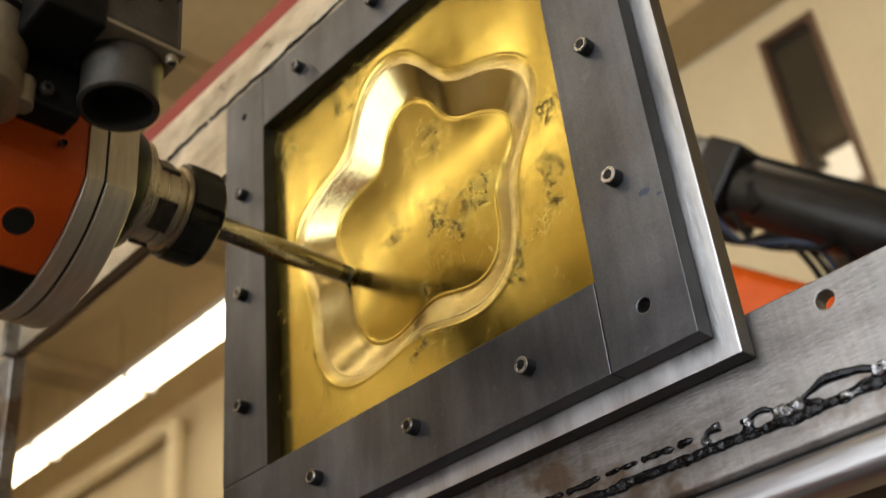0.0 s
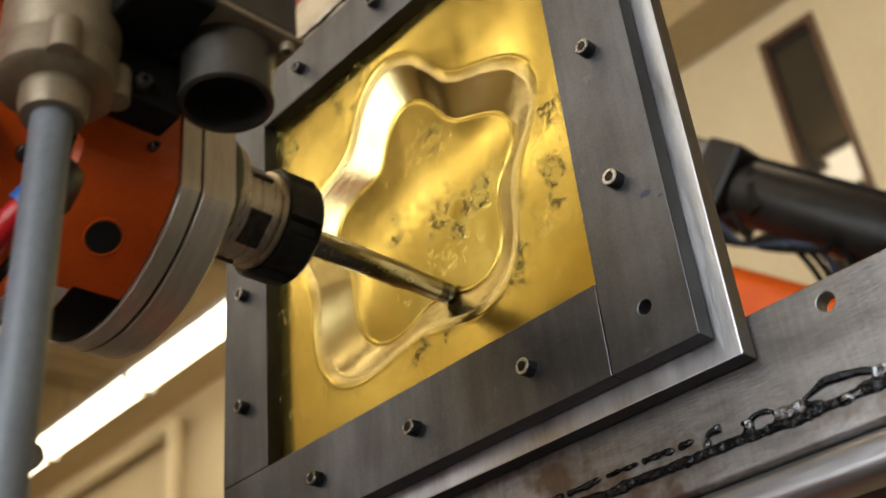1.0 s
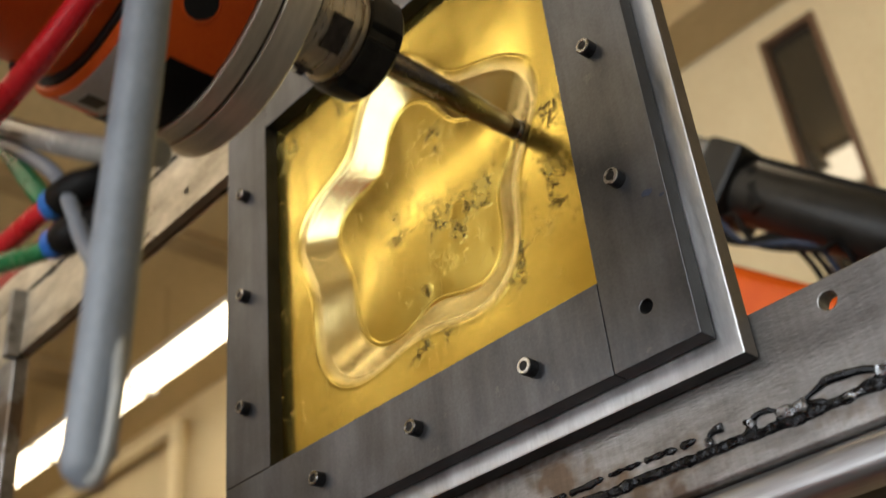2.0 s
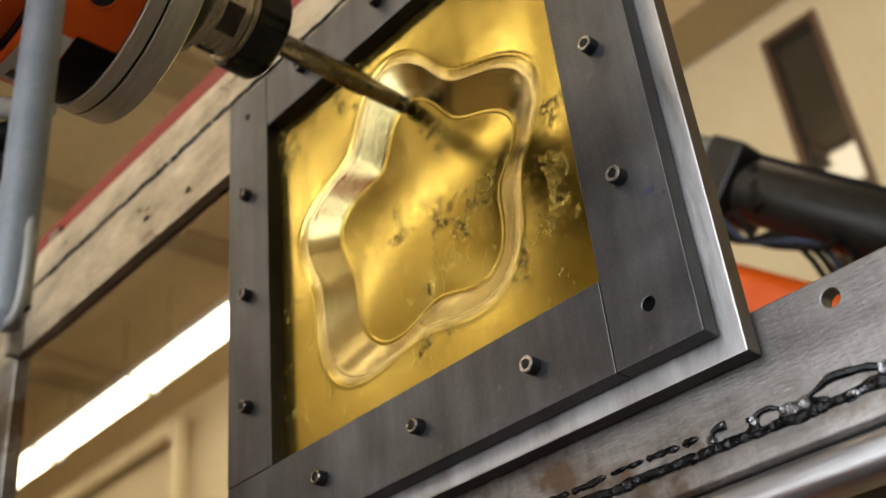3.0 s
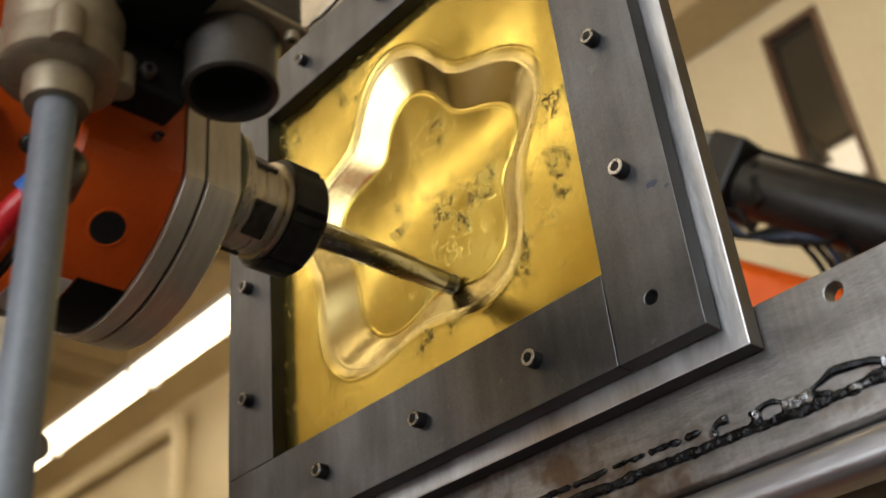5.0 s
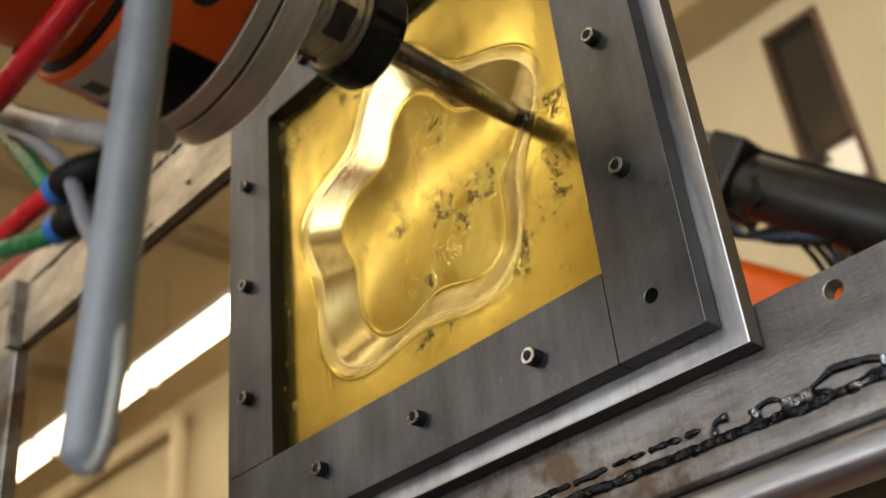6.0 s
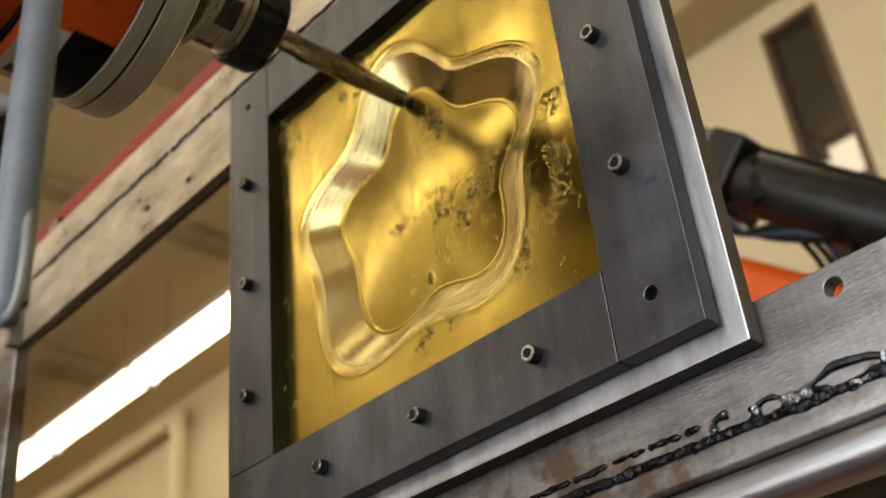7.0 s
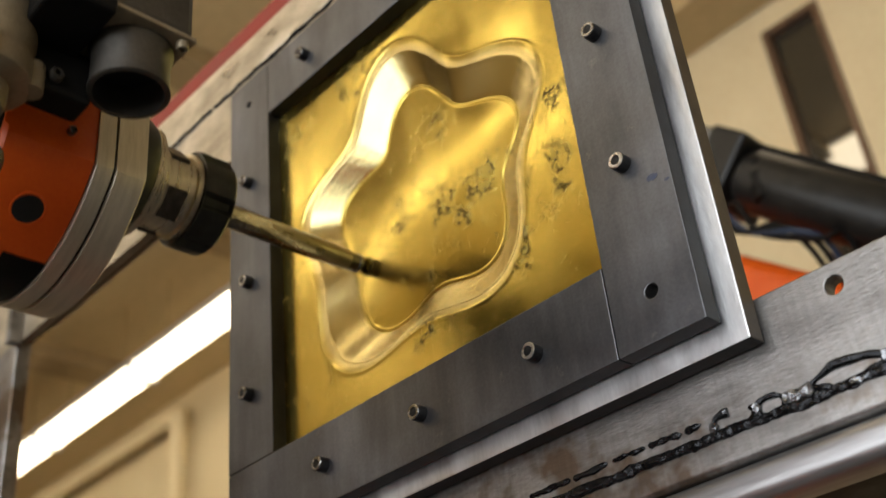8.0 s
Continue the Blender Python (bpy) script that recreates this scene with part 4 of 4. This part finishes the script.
def wrist_details():
    rb = ROBOT
    m = side_pose(-54, -0.2035, 0.0645)
    part("bore", lathe_bm([(-0.0008, 0.0074), (0.0001, 0.0072), (0.00028, 0.0069), (0.00024, 0.0066), (0.0001, 0.0061), (-0.004, 0.0060)], 32, caps=False), M_ORANGE, HOUSING, "chamfered bore rim", smooth=True, at=m)
    # no hole is cut: a flat black disc paints the bore's shaded inside
    part("bore_shade", lathe_bm([(-0.0004, 0.0063), (0.00018, 0.0063)], 24), M_VOID, HOUSING, "black disc for the shade in the screw bore", at=m)
    part("dark_insert", arc_bm(-0.1854, -0.2035, 0.06, 0.0650, -74, -150), M_BLACK, HOUSING, "dark insert")
    part("label_plate", arc_bm(-0.2042, -0.2215, 0.06, 0.0649, -76, -118), M_WHITE, HOUSING, "white printed label")
    part("label_print", arc_bm(-0.2085, -0.2165, 0.06, 0.06498, -104, -113), M_GUN, HOUSING, "dark printed mark")
    rear = part("rear_housing", lathe_bm([(-0.2245, 0.054), (-0.226, 0.0575), (-0.25, 0.058), (-0.28, 0.062), (-0.36, 0.072), (-0.46, 0.080)], 72), M_ORANGE, rb, "orange painted wrist casting", smooth=True, at=AXIS)
    part("joint_gap", lathe_bm([(-0.2235, 0.0610), (-0.2255, 0.0610)], 72, 0.0556), M_VOID, rear, "dark joint line")
    for a in (-38, -66, -94, -122):
        screw_head("screw", rear, side_pose(a, -0.237, 0.0573), M_GUN, 0.0034)
    for z in (-0.022, -0.012):
        screw_head("screw", HOUSING, pose(0.0560, -0.197 - (z + 0.022) * 0.9, z, 0, 0, -90), M_RIM, 0.0018)
    # black bracket, sensor box and its round snout
    br = part("sensor_bracket", box_bm(0.050, 0.1125, -0.2365, -0.2115, -0.017, 0.013), M_BLACK, rb, "black angular bracket", bevel=0.0015)
    part("bracket_foot", box_bm(0.066, 0.0803, -0.2375, -0.204, -0.0365, -0.0125), M_BLACK, br, "black mounting foot", bevel=0.0015)
    bx = part("sensor_box", box_bm(0.066, 0.111, -0.222, -0.178, -0.011, 0.026), M_GUN, rb, "dark metal sensor box", bevel=0.003)
    part("box_rim", box_bm(0.0652, 0.1118, -0.2185, -0.1772, -0.0125, -0.0105), M_ZINC, bx, "thin bright flange edge", bevel=0.0005)
    sn = lathe_bm([(0.0, 0.0165), (-0.002, 0.0165), (-0.004, 0.0152), (-0.0185, 0.0152), (-0.0190, 0.0158), (-0.0208, 0.0158), (-0.0213, 0.0150), (-0.0213, 0.0136), (-0.004, 0.0132)], 40, caps=False)
    part("snout", sn, M_GUN, bx, "dark metal tube with open end", smooth=True, at=pose(0.0915, -0.1945, -0.0125, 90))
    part("snout_dark", lathe_bm([(-0.006, 0.0133), (-0.007, 0.0133)], 40), M_VOID, bx, "dark inside", at=pose(0.0915, -0.1945, -0.0125, 90))
    for x, y in ((0.0700, -0.2145), (0.1080, -0.2145), (0.1080, -0.1815), (0.0700, -0.1815)):
        screw_head("screw", bx, pose(x, y, -0.0125, -90), M_ZINC, 0.0026)
    for y, z in ((-0.190, 0.012), (-0.182, 0.016), (-0.205, 0.004)):
        screw_head("screw", bx, pose(0.111, y, z, 0, 0, -90), M_GUN, 0.0011)
    for y in (-0.2275, -0.2195):
        screw_head("screw", br, pose(0.0803, y, -0.0300, 0, 0, -90), M_GUN, 0.0028)
    mc = part("motor_can", box_bm(0.040, 0.102, -0.34, -0.206, 0.0275, 0.092), M_CAN, rb, "grey metal motor housing", bevel=0.006)
    for y in (-0.236, -0.255):
        screw_head("screw", mc, pose(0.102, y, 0.033, 0, 0, -90), M_ZINC, 0.0031)
    # cable gland, collar and the grey hose
    gx, gy, gz = 0.0735, -0.2445, -0.052
    gl = part("gland", lathe_bm([(0.0, 0.0095), (0.004, 0.0105), (0.010, 0.0105), (0.0105, 0.0165), (0.012, 0.0185), (0.022, 0.0185), (0.0235, 0.0170), (0.0255, 0.0170), (0.029, 0.0185), (0.070, 0.0185)], 40), M_ZINC, rb, "zinc cable gland", smooth=True, at=pose(gx, gy, gz, 90))
    part("gland_band", lathe_bm([(0.046, 0.0184), (0.0465, 0.0194), (0.049, 0.0194), (0.0495, 0.0184)], 40, caps=False), M_BLACK, gl, "black rubber band", smooth=True)
    for a in (20, 110, 200, 290):
        part("lug", lathe_bm([(0.011, 0.003), (0.011, 0.005), (0.023, 0.005), (0.024, 0.003)], 16), M_ZINC, gl, smooth=True, at=pose(0.0175 * math.cos(radians(a)), 0, 0.0175 * math.sin(radians(a))))
    hose = part("grey_hose", tube_bm([(gx, gy, gz + 0.004), (gx, gy, gz - 0.02), (gx - 0.001, gy, gz - 0.07), (gx - 0.004, gy, gz - 0.12), (gx - 0.008, gy + 0.001, gz - 0.158), (gx - 0.012, gy + 0.002, gz - 0.180), (gx - 0.0125, gy + 0.003, gz - 0.1825)], 0.0063, 20, 10), M_HOSE, rb, "soft grey hose", smooth=True)
    hose.data.transform(Matrix.Diagonal((1, 1, 1.03, 1)) @ Matrix.Translation((-gx, -gy, -gz)))
    hose.matrix_basis = pose(gx, gy, gz)
    part("return_tube", tube_bm([(0.0535, -0.2425, -0.2330), (0.0545, -0.2425, -0.2385), (0.0590, -0.2425, -0.2400), (0.0630, -0.2425, -0.2347), (0.0650, -0.2425, -0.2194), (0.0610, -0.2415, -0.2010), (0.054, -0.240, -0.185), (0.045, -0.238, -0.17)], 0.0016, 12, 10), M_CLEAR, hose, "milky clear tube bending back", smooth=True, at=pose(-0.066, -gy, -gz - 0.005))
    return hose


def air_tubes():
    rb = ROBOT
    # pneumatic tubes with push fittings
    tubes = (
        ("red_tube", M_RED, 0.0044, [(0.058, -0.240, -0.070), (0.049, -0.246, -0.080), (0.020, -0.250, -0.0935), (-0.024, -0.250, -0.0931), (-0.08, -0.250, -0.088)]),
        ("green_tube", M_GREEN, 0.0042, [(0.038, -0.262, -0.046), (0.030, -0.265, -0.053), (0.012, -0.267, -0.068), (-0.014, -0.268, -0.088), (-0.05, -0.27, -0.105)]),
        ("red_tube", M_RED, 0.0036, [(0.002, -0.234, -0.1355), (-0.006, -0.2345, -0.1345), (-0.0162, -0.235, -0.1336), (-0.0467, -0.235, -0.1325), (-0.10, -0.235, -0.135)]),
        ("green_tube", M_GREEN, 0.0033, [(0.006, -0.234, -0.152), (-0.002, -0.2345, -0.1505), (-0.009, -0.235, -0.149), (-0.0459, -0.235, -0.1346), (-0.09, -0.235, -0.11)]),
        ("green_tube", M_GREEN, 0.0036, [(-0.006, -0.230, -0.131), (-0.012, -0.231, -0.126), (-0.020, -0.232, -0.119), (-0.0728, -0.232, -0.0571), (-0.1, -0.232, -0.03)]),
    )
    for k, (name, col, r, pts) in enumerate(tubes):
        p, q = Vector(pts[0]), Vector(pts[1])
        d = (q - p).normalized()
        t = part(name, tube_bm(pts, r, 14, 8), col, rb, "glossy pneumatic tube", smooth=True)
        part("collar", tube_bm([p - d * 0.001, p + d * 0.005], r + 0.0016, 14, 2), M_BLUE, t, "blue push-in collar", smooth=True)
        if k < 2:
            part("elbow", tube_bm([p - d * 0.001, p - d * 0.006, p - d * 0.009 + Vector((-0.004, 0.003, 0.003)), p + Vector((-0.012, 0.010, 0.010))], 0.0066, 16, 5), M_GUN, t, "dark swivel push fitting", smooth=True)
        else:
            part("elbow", tube_bm([p - d * 0.001, p - d * 0.009, p - d * 0.012 + Vector((0.002, 0.006, 0.003))], r + 0.0022, 14, 4), M_BLACK, t, "black push fitting", smooth=True)
    part("strap", tube_bm([(-0.11, -0.236, -0.025), (-0.065, -0.235, -0.0614), (-0.0125, -0.235, -0.103), (0.0343, -0.235, -0.1375), (0.052, -0.2345, -0.1495), (0.060, -0.234, -0.1535)], 0.0042, 16, 8), M_CLEAR, rb, "grey curved strap", smooth=True)
    part("thin_hose", tube_bm([(-0.06, -0.233, -0.075), (-0.0344, -0.234, -0.0941), (0.0014, -0.235, -0.1276), (0.024, -0.236, -0.1625), (0.038, -0.2370, -0.180), (0.046, -0.2365, -0.194)], 0.0026, 12, 8), M_HOSE, rb, "thin grey hose", smooth=True)


def forearm():
    m = Matrix.Translation((-0.008, -0.44, -0.004)) @ Vector((-0.62, -0.72, -0.10)).to_track_quat("Y", "Z").to_matrix().to_4x4()
    part("elbow_joint", lathe_bm([(-0.11, 0.07), (-0.105, 0.085), (0.105, 0.085), (0.11, 0.07)], 48), M_ORANGE, ROBOT, "orange painted joint drum", smooth=True, at=pose(-0.008, -0.46, -0.004, 90))
    part("forearm", lathe_bm([(0.0, 0.075), (0.10, 0.082), (0.55, 0.105), (0.70, 0.11), (0.72, 0.10)], 48), M_ORANGE, ROBOT, "orange painted forearm casting", smooth=True, at=m)
    ped = tagged(empty("robot_pedestal", pose(-0.72, -1.02, FLOOR)), "orange robot pedestal bolted to the dark floor", "robot pedestal")
    up = pose(0, 0, 0, 90)
    part("base_plate", box_bm(-0.3, 0.3, -0.3, 0.3, 0, 0.03), M_BLACK, ped, "black base plate", bevel=0.004)
    part("column", lathe_bm([(0.03, 0.22), (0.06, 0.20), (0.85, 0.16), (1.15, 0.16)], 48), M_ORANGE, ped, "orange painted column", smooth=True, at=up)
    part("shoulder", lathe_bm([(-0.17, 0.15), (-0.16, 0.17), (0.16, 0.17), (0.17, 0.15)], 48), M_ORANGE, ped, "orange painted shoulder drum", smooth=True, at=pose(0, 0, 1.16))


forearm()
HOSE = wrist_details()
air_tubes()

# ---------- movement ----------
TIP_Y = T + DEPTH + 0.0002
TIP = [
    (0.0, -0.1742, 0.1380), (0.1, -0.1725, 0.1278), (0.2, -0.1719, 0.1178), (0.3, -0.1699, 0.1067), (0.4, -0.1643, 0.0955), (0.5, -0.1564, 0.0874),
    (0.6, -0.1459, 0.0845), (0.7, -0.1344, 0.0858), (0.8, -0.1232, 0.0890), (0.9, -0.1118, 0.0920), (1.0, -0.1001, 0.0909), (1.1, -0.0896, 0.0873),
    (1.2, -0.0789, 0.0851), (1.3, -0.0689, 0.0879), (1.4, -0.0649, 0.0940), (1.5, -0.0608, 0.1041), (1.6, -0.0587, 0.1160), (1.7, -0.0570, 0.1277),
    (1.8, -0.0519, 0.1373), (1.9, -0.0451, 0.1455), (2.0, -0.0409, 0.1560), (2.1, -0.0428, 0.1693), (2.2, -0.0516, 0.1795), (2.3, -0.0616, 0.1847),
    (2.4, -0.0700, 0.1862), (2.5, -0.0798, 0.1908), (2.6, -0.0871, 0.1982), (2.7, -0.0924, 0.2060), (2.8, -0.0991, 0.2150), (2.9, -0.1083, 0.2222),
    (3.0, -0.1198, 0.2237), (3.1, -0.1296, 0.2198), (3.2, -0.1369, 0.2135), (3.3, -0.1409, 0.2017), (3.4, -0.1502, 0.1871), (3.5, -0.1618, 0.1846),
    (3.6, -0.1724, 0.1805), (3.7, -0.1808, 0.1738), (3.8, -0.1819, 0.1626), (3.9, -0.1771, 0.1496), (4.0, -0.1722, 0.1375), (4.1, -0.1708, 0.1265),
    (4.2, -0.1713, 0.1169), (4.3, -0.1690, 0.1062), (4.4, -0.1628, 0.0956), (4.5, -0.1546, 0.0878), (4.6, -0.1443, 0.0848), (4.7, -0.1333, 0.0859),
    (4.8, -0.1226, 0.0892), (4.9, -0.1114, 0.0921), (5.0, -0.0998, 0.0909), (5.1, -0.0894, 0.0871), (5.2, -0.0787, 0.0851), (5.3, -0.0688, 0.0880),
    (5.4, -0.0648, 0.0942), (5.5, -0.0607, 0.1044), (5.6, -0.0581, 0.1160), (5.7, -0.0560, 0.1266), (5.8, -0.0512, 0.1363), (5.9, -0.0449, 0.1454),
    (6.0, -0.0409, 0.1563), (6.1, -0.0430, 0.1697), (6.2, -0.0519, 0.1798), (6.3, -0.0618, 0.1848), (6.4, -0.0702, 0.1862), (6.5, -0.0800, 0.1910),
    (6.6, -0.0877, 0.1991), (6.7, -0.0929, 0.2069), (6.8, -0.0997, 0.2156), (6.9, -0.1106, 0.2226), (7.0, -0.1222, 0.2219), (7.1, -0.1306, 0.2158),
    (7.2, -0.1368, 0.2115), (7.3, -0.1409, 0.1971), (7.4, -0.1529, 0.1859), (7.5, -0.1642, 0.1834), (7.6, -0.1742, 0.1783), (7.7, -0.1809, 0.1721),
    (7.8, -0.1813, 0.1611), (7.9, -0.1749, 0.1467), (8.0, -0.1706, 0.1350)
]


SWING = [(0.0, 0), (1.0, 0), (1.8, 1), (2.03, 4), (2.25, 7), (2.55, 4), (3.0, -3), (3.6, -2), (4.2, 0), (5.0, 0), (5.77, 1), (6.0, 4), (6.2, 7), (6.5, 4), (7.0, -3), (7.6, -2), (8.0, 0)]


def motions():
    walk(HOSE, [(t, pose(0.0735, -0.2445, -0.052, 0, a, 0)) for t, a in SWING])
    walk(ROBOT, [(t, pose(x, TIP_Y, z)) for t, x, z in TIP])


motions()
